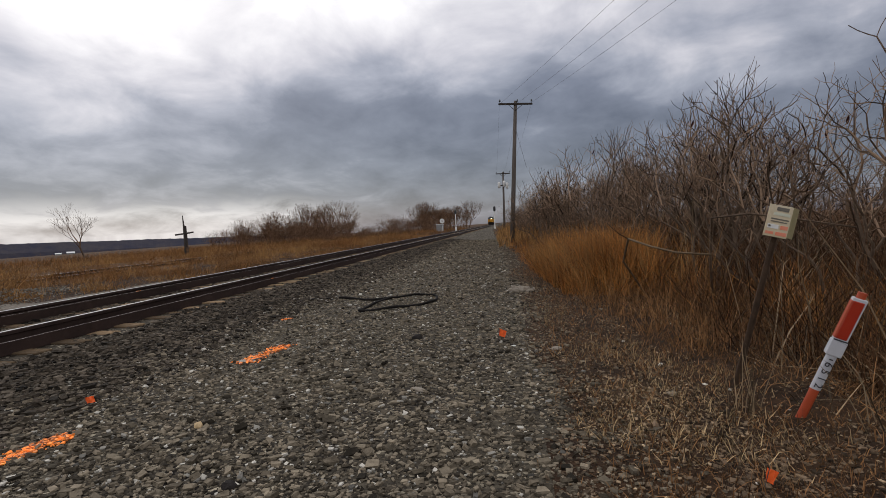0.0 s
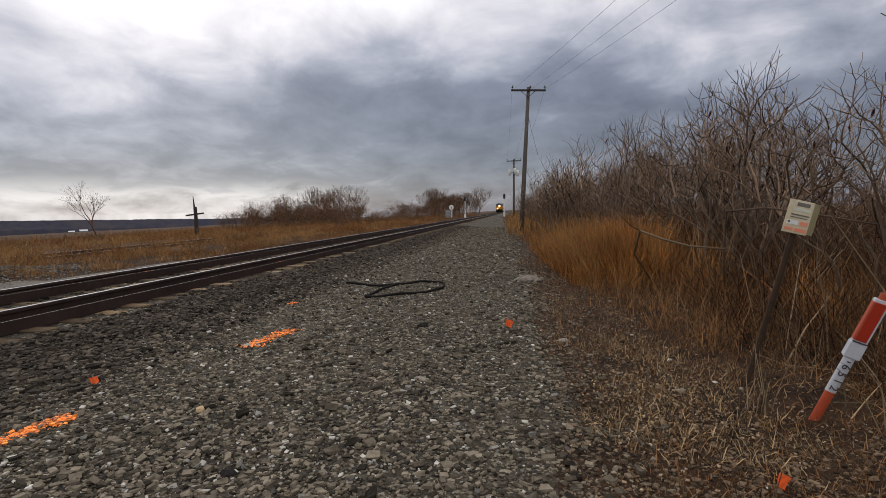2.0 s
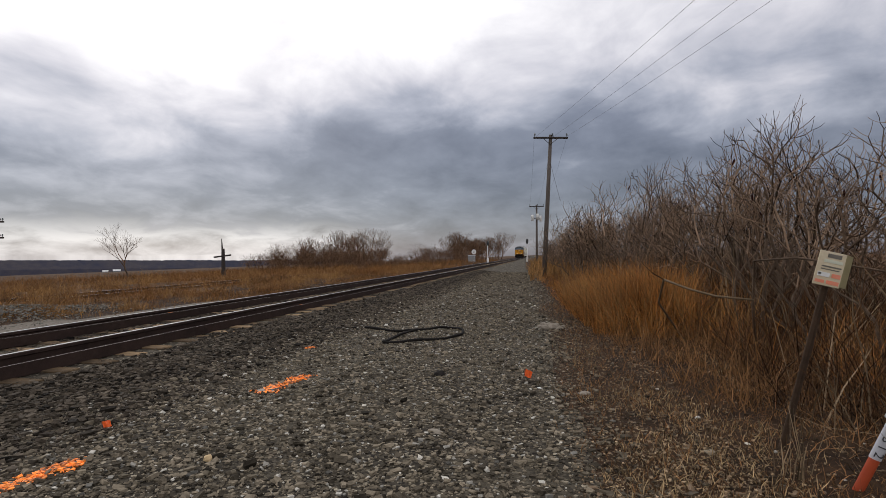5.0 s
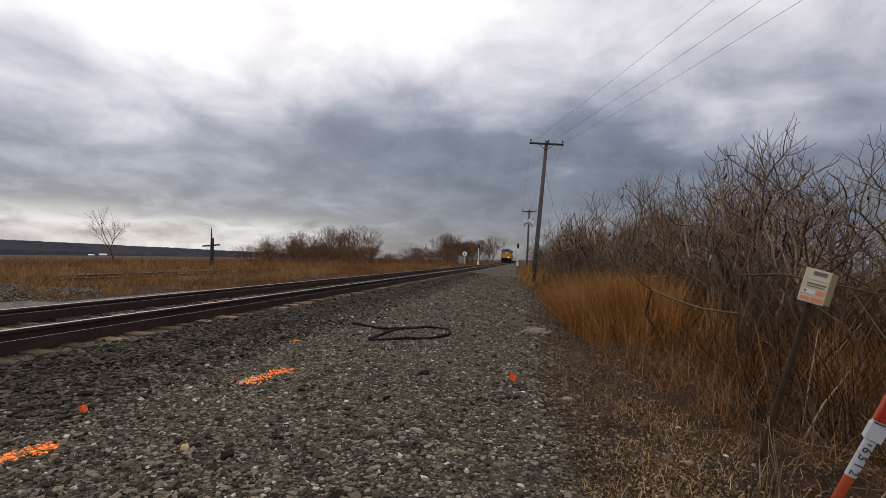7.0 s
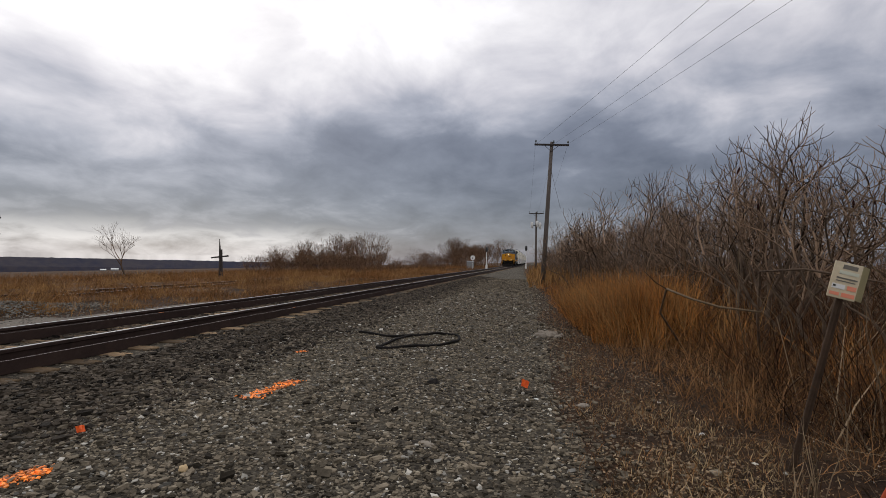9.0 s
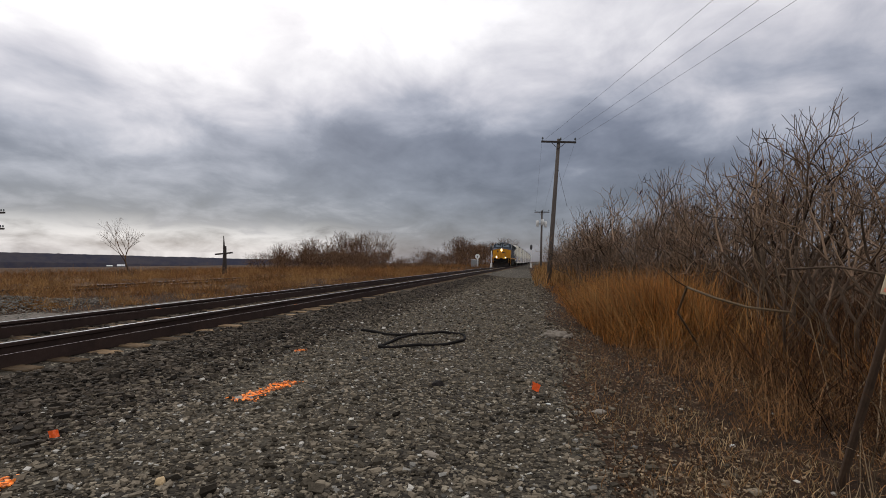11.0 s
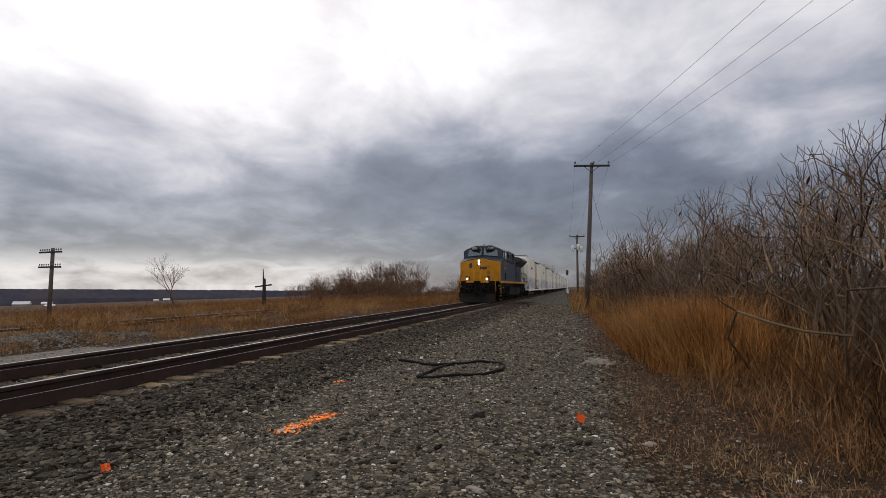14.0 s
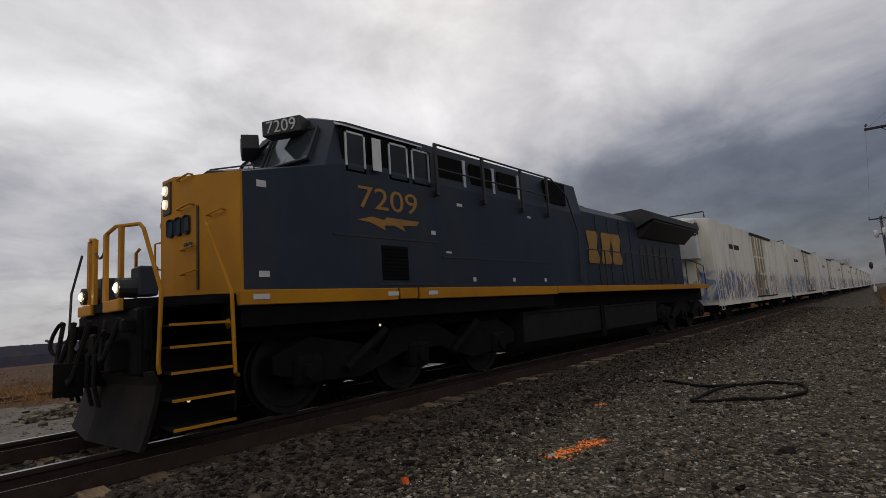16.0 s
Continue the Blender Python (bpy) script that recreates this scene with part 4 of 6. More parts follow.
    blades("flattened_turf", ground(P), rng.gamma(3, .022, len(P)).clip(.02, .2), .0032, 1.4, STRAW, "short flattened dead turf at the edge of the gravel", 38, .4)
    P = np.stack([rng.uniform(.2, 3.2, 60000), 1.8 + 9 * rng.random(60000) ** 1.6], 1)
    n1 = np.array([noise.noise((q[0] * 1.1, q[1] * 1.0, 31)) + .5 * noise.noise((q[0] * 3.4, q[1] * 3.1, 7)) for q in P])
    near = np.exp(-((P[:, 0] - 1.0) / .75) ** 2 - ((P[:, 1] - 3.9) / 1.5) ** 2)
    P = P[(n1 + .75 * near + rng.normal(0, .14, len(P)) > .42) & (P[:, 0] > .42)]
    blades("bleached_straw", ground(P), rng.gamma(3, .022, len(P)).clip(.02, .16), .0036, 1.5, PALE_STRAW, "mats of bleached straw flattened on the turf", 48, .3)
    P = np.stack([rng.uniform(.1, 5.0, 16000), rng.uniform(-5.5, 2.2, 16000)], 1)
    P = P[P[:, 0] > .45 + rng.normal(0, .18, len(P))]
    blades("turf_behind", ground(P), rng.gamma(3, .03, len(P)).clip(.03, .24), .004, 1.3, STRAW, "short flattened dead turf beside the lot", 47, .4)
    # grass beyond the track
    n = 1150
    tuft = np.stack([-10.6 - 32 * rng.random(n) ** 1.4, rng.uniform(-2, 75, n)], 1)
    grown = rng.gamma(4, .19, n).clip(.2, 1.6) * np.interp(tuft[:, 0], [-14, -10.5], [1, .45])
    wide = rng.uniform(.25, .75, n)
    pick = rng.integers(0, n, 150000)
    off = rng.normal(0, 1, (150000, 2)) * wide[pick][:, None]
    P = tuft[pick] + off
    keep = P[:, 0] < np.array([verge(q[1]) for q in P]) + rng.normal(0, .25, len(P))
    h = (grown[pick] * np.exp(-.5 * (off ** 2).sum(1) / wide[pick] ** 2 / 1.6) * rng.uniform(.6, 1.1, len(pick))).clip(.08, 1.5)
    P, h, pick = P[keep], h[keep], pick[keep]
    kind = (np.array([noise.noise((q[0] * .3, q[1] * .13, 3)) for q in tuft]) + rng.normal(0, .2, len(tuft)))[pick]
    blades("field_grass", ground(P[kind > -.06]), h[kind > -.06], .0062, .75, TAN_GRASS, "tawny clumps of dead grass beyond the track", 39, .55)
    blades("field_rust_grass", ground(P[kind <= -.06]), h[kind <= -.06], .0062, .75, FIELD_GRASS, "rusty dead grass and weeds beyond the track", 40, .5)
    P = np.stack([rng.uniform(-75, -10.5, 52000), 36 + 124 * rng.random(52000)], 1)
    P = P[P[:, 0] < np.interp(P[:, 1], [40, 160], [-11, -12.5])]
    blades("far_field_grass", ground(P), rng.gamma(4, .15, len(P)).clip(.2, 1.5), .016, .85, FIELD_GRASS, "brown weeds spreading beside the far track", 41, .3)
    P = np.stack([rng.uniform(-260, -40, 14000), rng.uniform(0, 260, 14000)], 1)
    blades("valley_weeds", ground(P), rng.gamma(4, .06, len(P)).clip(.1, .7), .05, .8, FIELD_GRASS, "dull brown weeds across the valley fields", 42, .3)
    P = np.stack([rng.uniform(-.9, 9, 9000), 28 + 90 * rng.random(9000)], 1)
    P = P[P[:, 0] > np.interp(P[:, 1], [28, 40, 110], [-.5, -1.0, -2.3])]
    blades("roadside_weeds", ground(P), rng.gamma(5, .18, len(P)).clip(.3, 1.7), .022, .35, TAN_GRASS, "brown roadside weeds by the far end of the road", 43, .3)


grasses()


# ---- wooden line poles across the track ----
def line_pole():
    p = thing("telegraph_pole", "old wooden telegraph pole with two crossarms in the field", "telegraph pole", "", pose(-43.5, 33, land(-43.5, 33), 0, .3, -12))
    g = land(-43.5, 33)
    bm = bmesh.new()
    tube(bm, [(0, 0, -.3), (0, 0, 4.62 - g)], .17, 9, .14)
    part("pole", bm, POLE, p, smooth=True)
    for z in (4.25, 2.98):
        bm = bmesh.new()
        box(bm, -1.75, 1.75, -.24, -.12, z - g - .07, z - g + .07)
        arm = part("crossarm", bm, DARK_POLE, p)
        for k in range(10):
            x = -1.65 + k * .365
            bm = bmesh.new()
            insulator(bm, x, -.18, z - g + .06, 1.2)
            part("insulator", bm, GLASS_INS, arm)
    s = thing("broken_pole", "broken leaning stub of a telegraph pole with one arm", "telegraph pole", "", pose(-32.1, 46.6, land(-32.1, 46.6), 0, -1.5, 0))
    g = land(-32.1, 46.6)
    bm = bmesh.new()
    tube(bm, [(0, 0, -.3), (0, 0, 2.2 - g)], .22, 8, .16)
    tube(bm, [(-.08, 0, 2.0 - g), (-.14, 0, 3.26 - g)], .10, 6, .03)
    part("stub", bm, DARK_POLE, s)
    bm = bmesh.new()
    box(bm, -.75, 1.2, -.26, -.14, 1.35 - g, 1.5 - g, m=pose(0, 0, 0, 0, -5, 0))
    part("crossarm", bm, DARK_POLE, s)


line_pole()


# ---- signs, flags and litter on the lot ----
def dead_branch():
    """A bleached limb that sags out of the thicket over the turf."""
    bm = bmesh.new()
    tube(bm, [(2.3, 8.6, .04), (1.75, 8.0, .75), (1.60, 7.0, 1.14), (1.78, 6.6, 1.05), (2.02, 6.4, .98), (2.24, 6.25, .965), (2.36, 6.22, .955)], .016, 6, .012)
    tube(bm, [(1.60, 7.0, 1.14), (1.45, 6.9, 1.22), (1.32, 6.95, 1.36)], .008, 5, .004)
    tagged(part("dead_branch", bm, PALE_CANE, smooth=True), "bleached dead limb sagging out of the thicket", "branch")
    bm = bmesh.new()
    tube(bm, [(2.9, 7.6, .0), (2.75, 7.3, .8), (2.62, 6.9, 1.38), (2.95, 6.6, 1.42), (3.4, 6.4, 1.33), (3.9, 6.2, 1.22)], .018, 6, .010)
    tagged(part("dead_branch", bm, BARK, smooth=True), "grey dead limb arching through the thicket", "branch")


dead_branch()


def marker_post():
    """Flat-backed orange cable marker leaning to one side."""
    t = thing("cable_marker", "leaning orange plastic cable marker with red and white bands", "marker post", "", pose(1.90, 3.58, .02, 6, 19.5, -16) @ Matrix.Diagonal((.88, .88, 1, 1)))
    def shell(z0, z1, r, mat, name, label="", parent=t):
        bm = bmesh.new()
        prism(bm, [(r * math.cos(a), r * .62 * math.sin(a)) for a in [k * math.pi / 7 for k in range(14)]], "z", z0, z1)
        return part(name, bm, mat, parent, label)
    shell(-.1, .60, .033, ORANGE_PLASTIC, "post", "scuffed orange plastic post")
    shell(.60, .945, .030, ORANGE_PLASTIC, "core", "orange top of the post")
    def plate(name, x0, x1, y0, y1, z0, z1, mat, label="", parent=t):
        bm = bmesh.new()
        box(bm, x0, x1, y0, y1, z0, z1, .004)
        return part(name, bm, mat, parent, label)
    head = plate("head", -.044, .044, -.026, .026, .51, .905, WHITE_FILM, "white plastic head")
    plate("red_panel", -.040, .032, -.031, -.024, .625, .885, RED_FILM, "red reflective panel", head)
    plate("orange_edge", -.048, -.036, -.029, .02, .625, .885, ORANGE_PLASTIC, "", head)
    plate("collar", -.049, .049, -.032, .032, .505, .612, WHITE_FILM, "white collar", head)
    plate("black_line", -.046, .046, -.0335, -.03, .612, .620, INK, "", head)
    lab = shell(.25, .503, .036, WHITE_FILM, "label_plate", "white label with black digits")
    bm = bmesh.new()
    box(bm, -.010, .012, -.0275, -.021, .474, .481)
    part("rivet_bar", bm, INK, lab)
    for k, ch in enumerate("6512"):
        d = new("digit", text_mesh(ch, .072, .003))
        d.data.materials.append(INK)
        d.parent = lab
        d.matrix_basis = pose(0, -.0265, .44 - k * .052, 90, 90, 0)


marker_post()


RUSTY = surface("rusty_channel", (0.085, 0.055, 0.036), (0.040, 0.028, 0.020), 0.85, scale=12, bump=0.3)


def trespass_sign():
    t = thing("weathered_sign", "bleached bent sign on a leaning rusty channel post", "sign", "", pose(1.78, 4.25, 0, 0, 13.8, 0))
    bm = bmesh.new()
    prism(bm, [(-.028, .0), (-.018, .02), (.018, .02), (.028, .0), (.034, .006), (.022, .028), (-.022, .028), (-.034, .006)], "z", -.1, 1.50)
    for v in bm.verts:
        v.co.x *= .7
    part("post", bm, RUSTY, t, "rusty channel post")
    bm = bmesh.new()
    box(bm, -.100, .075, -.022, -.014, 1.265, 1.515, .002)
    pl = part("plate", bm, SIGN, t, "sun-bleached sign plate")
    bm = bmesh.new()
    prism(bm, [(.070, -.010), (.142, .040), (.146, .034), (.077, -.018)], "z", 1.275, 1.515)
    part("bent_edge", bm, SIGN_BACK, pl, "olive edge bent backwards")
    for z, h, x0, x1, mt in ((1.435, .028, -.045, .045, SIGN_INK), (1.395, .022, -.06, .06, SIGN_PALE), (1.355, .010, -.07, .06, SIGN_INK), (1.335, .007, -.07, .05, SIGN_INK), (1.295, .032, -.085, -.005, WHITE), (1.297, .014, -.08, -.062, SIGN_INK), (1.295, .03, .01, .065, SIGN_RED), (1.243, .028, -.015, .065, SIGN_RED), (1.243, .022, -.09, -.03, SIGN_RED)):
        bm = bmesh.new()
        box(bm, x0, x1, -.026, -.023, z + .05 - h / 2, z + .05 + h / 2)
        part("print_bar", bm, mt, pl)


trespass_sign()


def survey_flags():
    for x, y, lean, turn, k in ((-.16, 6.10, 10, 20, 1.2), (-3.54, 3.72, -14, 60, .8), (1.25, 2.66, 12, 30, 1.0)):
        z = land(x, y)
        f = thing("survey_flag", "small orange survey flag on a wire stake", "flag", "survey flags", pose(x, y, z, lean * .5, lean, turn) @ Matrix.Scale(k, 4))
        bm = bmesh.new()
        tube(bm, [(0, 0, -.03), (0, 0, .12)], .002, 4)
        part("stake", bm, WIRE, f)
        bm = bmesh.new()
        vs = [[bm.verts.new((.015 * i, .010 * math.sin(i * 1.6 + j) + (.002 if side else 0), .04 + .035 * j - .004 * i)) for i in range(6)] for side in (0, 1) for j in range(3)]
        for s0 in (0, 3):
            for j in range(2):
                for i in range(5):
                    bm.faces.new((vs[s0 + j][i], vs[s0 + j][i + 1], vs[s0 + j + 1][i + 1], vs[s0 + j + 1][i]))
        bmesh.ops.recalc_face_normals(bm, faces=bm.faces)
        part("flag", bm, FLAG, f, "crumpled orange film flag")


survey_flags()


def spray_marks():
    rng = np.random.default_rng(51)
    for (x0, y0), (x1, y1), w, n in (((-2.89, 5.03), (-2.77, 5.82), .055, 520), ((-3.27, 2.62), (-3.18, 3.14), .040, 380), ((-3.56, 7.40), (-3.50, 7.56), .03, 50)):
        u = rng.beta(1.1, 1.1, n)
        gap = np.array([noise.noise((a * 5, x0, 0)) for a in u]) > -.35
        P = [(x0 + (x1 - x0) * a + rng.normal(0, w), y0 + (y1 - y0) * a + rng.normal(0, .03)) for a, g in zip(u, gap) if g]
        ob = stones("paint_mark", [(x, y, land(x, y) + .010) for x, y in P], rng.uniform(.010, .026, len(P)), ORANGE_SPRAY, "orange spray paint line across the gravel", int(x0 * -100), .3)
        tagged(ob, category="paint mark")


spray_marks()


def hose_loop():
    pts = [(-3.42, 9.72), (-3.0, 9.55), (-2.5, 9.35), (-2.2, 9.6), (-1.9, 9.82), (-1.62, 9.86), (-1.42, 9.6), (-1.38, 9.15), (-1.5, 8.75), (-1.85, 8.42), (-2.2, 8.22), (-2.5, 8.10), (-2.52, 8.35), (-2.45, 8.9), (-2.42, 9.25), (-2.25, 9.55)]
    out = []
    for k in range(len(pts) - 1):
        p0, p1, p2, p3 = (Vector((*pts[min(max(k + q, 0), len(pts) - 1)], 0)) for q in (-1, 0, 1, 2))
        for j in range(5):
            s = j / 5
            out.append(.5 * ((2 * p1) + (p2 - p0) * s + (2 * p0 - 5 * p1 + 4 * p2 - p3) * s * s + (3 * p1 - p0 - 3 * p2 + p3) * s ** 3))
    bm = bmesh.new()
    tube(bm, [Vector((p.x, p.y, land(p.x, p.y) + .045 + .010 * math.sin(i * .7) - .02)) for i, p in enumerate(out)], .024, 8)
    tagged(part("rubber_hose", bm, HOSE, smooth=True), "length of black rubber hose lying looped on the gravel", "hose")


hose_loop()


def rock(name, x, y, sx, sy, sz, mat, label, seed, category="rock", turn=0, group=""):
    bm = bmesh.new()
    bmesh.ops.create_icosphere(bm, subdivisions=2, radius=1)
    for v in bm.verts:
        k = 1 + .35 * noise.noise(v.co * 1.3 + Vector((seed, 0, 0))) + .12 * noise.noise(v.co * 4 + Vector((0, seed, 0)))
        v.co = Vector((v.co.x * sx * k, v.co.y * sy * k, max(v.co.z, -.5) * sz * k))
    ob = part(name, bm, mat)
    ob.matrix_basis = pose(x, y, land(x, y) + sz * .35, 0, 0, turn)
    tagged(ob, label, category, group)


PALE_ROCK = surface("pale_limestone", (0.32, 0.285, 0.235), (0.20, 0.17, 0.135), 0.9, scale=14, bump=0.6, bscale=40)
YELLOW_ROCK = surface("yellowish_stone", (0.62, 0.47, 0.28), (0.5, 0.36, 0.2), 0.9, scale=20, bump=0.4)
DARK_ROCK = surface("dark_clod", (0.022, 0.02, 0.019), (0.035, 0.03, 0.028), 0.9, scale=20, bump=0.5)
for k, (x, y, s) in enumerate(((.12, 10.25, .085), (.27, 10.3, .11), (.40, 10.2, .07), (.20, 10.5, .10), (.02, 10.4, .06), (.34, 10.55, .08), (.10, 10.7, .075), (.48, 10.45, .055))):
    rock("limestone_rock", x, y, s, s * .8, s * .7, PALE_ROCK, "pale limestone rock at the edge of the road", k, group="pale rocks")
rock("stone", -2.30, 3.35, .035, .03, .03, YELLOW_ROCK, "yellowish broken stone on the gravel", 3)
rock("clod", -1.17, 6.12, .06, .05, .045, DARK_ROCK, "dark clod lying on the gravel", 5, "clod")
rock("clod", -1.59, 2.55, .045, .035, .03, DARK_ROCK, "dark clod lying on the gravel", 6, "clod")
rock("flat_stone", -.81, 4.2, .075, .045, .012, PALE_ROCK, "flat pale slab of stone on the gravel", 7, "stone", -30)
rock("rag", .49, 5.6, .07, .05, .02, PALE_ROCK, "grey scrap lying at the edge of the turf", 8, "litter", 20)
rock("paper_scrap", .03, 5.74, .045, .015, .008, WHITE, "small white scrap of litter on the gravel", 9, "litter", -35)
rock("paper_scrap", 1.39, 4.89, .03, .02, .015, WHITE, "small white scrap of litter in the turf", 10, "litter", 35)


def far_side_clutter():
    rng = np.random.default_rng(61)
    P = rng.normal(0, 1, (700, 2)) * np.array([.55, .5]) + np.array([-14.4, 4.0])
    ob = stones("stone_heap", [(x, y, land(x, y) + .20 * math.exp(-((x + 14.4) / .6) ** 2 - ((y - 4.0) / .6) ** 2)) for x, y in P], rng.uniform(.06, .15, 700), STONE, "heap of loose grey stones beyond the track", 62)
    P = rng.normal(0, 1, (2600, 2)) * np.array([.9, 1.5]) + np.array([-14.6, 11.6])
    stones("gravel_heap", [(x, y, land(x, y) + .30 * math.exp(-((x + 14.6) / 1.1) ** 2 - ((y - 11.6) / 1.8) ** 2)) for x, y in P], rng.uniform(.02, .06, 2600), FAR_GRAVEL, "low heap of pale gravel beyond the track", 63)
    t = thing("wooden_stake", "short wooden post carrying two small pale plates", "post", "", pose(-13.75, 4.85, land(-13.75, 4.85)))
    bm = bmesh.new()
    box(bm, -.05, .05, -.05, .05, -.1, .72, .008)
    part("post", bm, POLE, t)
    for y, z, w in ((.03, .66, .2), (-.09, .42, .16)):
        bm = bmesh.new()
        box(bm, .052, .062, y - w / 2, y + w / 2, z - .06, z + .06)
        part("plate", bm, PALE_METAL, t, "small pale plate")


far_side_clutter()
# ---- the train ----
LOCO_BLUE = surface("dark_blue_engine_paint", (0.029, 0.041, 0.060), (0.021, 0.030, 0.045), 0.5, scale=2.5, bump=0.05, bscale=4, dirt=(0.055, 0.05, 0.045), dirt_amount=0.45)
LOCO_YELLOW = surface("deep_yellow_engine_paint", (0.52, 0.235, 0.011), (0.42, 0.178, 0.009), 0.55, scale=2.5, dirt=(0.22, 0.13, 0.045), dirt_amount=0.4)
EMBLEM = surface("worn_yellow_emblem", (0.46, 0.22, 0.012), (0.16, 0.09, 0.02), 0.5, scale=3.5, spread=0.9)
# Darker than soot or grime: shade under the engine is put into both blacks.
LOCO_BLACK = surface("sooty_black_with_shade", (0.003, 0.0028, 0.0026), (0.007, 0.006, 0.0055), 0.9, scale=6, bump=0.2)
TRUCK = surface("grimy_steel_with_shade", (0.004, 0.0036, 0.0033), (0.010, 0.0085, 0.0075), 0.9, scale=7, bump=0.3)
TANK = surface("dusty_fuel_tank", (0.022, 0.020, 0.019), (0.012, 0.011, 0.0105), 0.8, scale=3)
WHEEL_STEEL = surface("wheel_steel", (0.016, 0.014, 0.012), (0.010, 0.009, 0.008), 0.7, 0.2, scale=8)
TREAD = surface("wheel_tread", (0.4, 0.39, 0.38), None, 0.3, 1.0)
LAMP = surface("lit_reflector", (1.0, 0.74, 0.42), (1.0, 0.74, 0.42), 0.2, glow=0.9)
LAMP_CORE = surface("lit_headlamp_filament", (1.0, 0.86, 0.62), (1.0, 0.86, 0.62), 0.2, glow=260.0)
SILVER = surface("aluminium_frame", (0.55, 0.56, 0.57), (0.45, 0.46, 0.47), 0.4, 0.6)
DECAL = surface("white_decal", (0.62, 0.62, 0.6), (0.5, 0.5, 0.48), 0.5, scale=20)
PLOW = surface("rusty_plow", (0.022, 0.017, 0.016), (0.010, 0.009, 0.008), 0.8, scale=4, bump=0.2, dirt=(0.06, 0.038, 0.028), dirt_amount=0.5)
for m in (LOCO_BLUE, LOCO_YELLOW, LOCO_BLACK, TRUCK, TANK, PLOW):
    m.node_tree.nodes["Principled BSDF"].inputs["Specular IOR Level"].default_value = 0.15
GLASS = bpy.data.materials.new("dark_window_glass")
GLASS.use_nodes = True
WINDSCREEN = surface("reflecting_windscreen", (0.15, 0.18, 0.20), (0.11, 0.135, 0.155), 0.10, 0.75, scale=2)
GLASS.node_tree.nodes["Principled BSDF"].inputs["Base Color"].default_value = (0.015, 0.018, 0.02, 1)
GLASS.node_tree.nodes["Principled BSDF"].inputs["Roughness"].default_value = 0.06
GLASS.node_tree.nodes["Principled BSDF"].inputs["Specular IOR Level"].default_value = 0.45


def painted_car(name, base, seed, strength):
    """White reefer paint with road grime rising from the sill, streaks, and spray-paint lettering along the lower half."""
    m = surface(name, base, tuple(c * 0.86 for c in base), 0.5, scale=1.5, dirt=(0.24, 0.20, 0.15), dirt_amount=0.45)
    nt = m.node_tree
    b = nt.nodes["Principled BSDF"]
    N, L = nt.nodes.new, nt.links.new
    colour = b.inputs["Base Color"].links[0].from_socket
    tc = N("ShaderNodeTexCoord")
    sp = N("ShaderNodeSeparateXYZ")
    L(tc.outputs["Object"], sp.inputs[0])
    # spray paint: jagged upright strokes
    mp = N("ShaderNodeMapping")
    mp.inputs["Location"].default_value = (seed * 3.7, seed * 5.1, seed)
    mp.inputs["Scale"].default_value = (1, 1.5, 0.55)
    L(tc.outputs["Object"], mp.inputs[0])
    nz = N("ShaderNodeTexNoise")
    nz.inputs["Scale"].default_value, nz.inputs["Detail"].default_value, nz.inputs["Distortion"].default_value = 2.2, 3, 1.2
    L(mp.outputs[0], nz.inputs["Vector"])
    where = N("ShaderNodeTexNoise")
    where.inputs["Scale"].default_value, where.inputs["Detail"].default_value = 0.22, 1
    L(mp.outputs[0], where.inputs["Vector"])
    vo = N("ShaderNodeTexVoronoi")
    vo.inputs["Scale"].default_value = 1.6
    L(mp.outputs[0], vo.inputs["Vector"])
    sc = N("ShaderNodeSeparateColor")
    L(vo.outputs["Color"], sc.inputs[0])
    rp = N("ShaderNodeValToRGB")
    rp.color_ramp.interpolation = "CONSTANT"
    L(sc.outputs[0], rp.inputs[0])
    el = rp.color_ramp.elements
    el[0].position, el[0].color = 0.0, (0.10, 0.12, 0.24, 1)
    el[1].position, el[1].color = 0.85, (0.30, 0.14, 0.10, 1)
    for p, c in ((0.3, (0.16, 0.15, 0.2, 1)), (0.5, (0.24, 0.30, 0.44, 1)), (0.68, (0.42, 0.32, 0.20, 1))):
        e = el.new(p)
        e.color = c
    def mr(src, a, b2, c, d):
        n = N("ShaderNodeMapRange")
        L(src, n.inputs[0])
        for k, q in zip(("From Min", "From Max", "To Min", "To Max"), (a, b2, c, d)):
            n.inputs[k].default_value = q
        return n.outputs[0]
    def mul(a, c):
        n = N("ShaderNodeMath")
        n.operation = "MULTIPLY"
        L(a, n.inputs[0])
        L(c, n.inputs[1])
        return n.outputs[0]
    add = N("ShaderNodeMath")
    add.operation = "MULTIPLY_ADD"
    L(nz.outputs[0], add.inputs[0])
    add.inputs[1].default_value = -2.4
    L(sp.outputs[2], add.inputs[2])
    band = mul(mr(add.outputs[0], 0.55, 0.85, 1, 0), mr(sp.outputs[2], 0.75, 0.95, 0, 1))
    strokes = mul(mr(nz.outputs[0], 0.44, 0.5, 0, 1), mr(where.outputs[0], 0.34, 0.46, 0, strength))
    mx = N("ShaderNodeMix")
    mx.data_type = "RGBA"
    L(mul(band, strokes), mx.inputs[0])
    L(colour, mx.inputs[6])
    L(rp.outputs[0], mx.inputs[7])
    L(mx.outputs[2], b.inputs["Base Color"])
    return m


DOOR_TAN = surface("grimy_ivory_door", (0.46, 0.39, 0.25), (0.28, 0.23, 0.15), 0.6, scale=2.5, dirt=(0.12, 0.09, 0.06), dirt_amount=0.6)
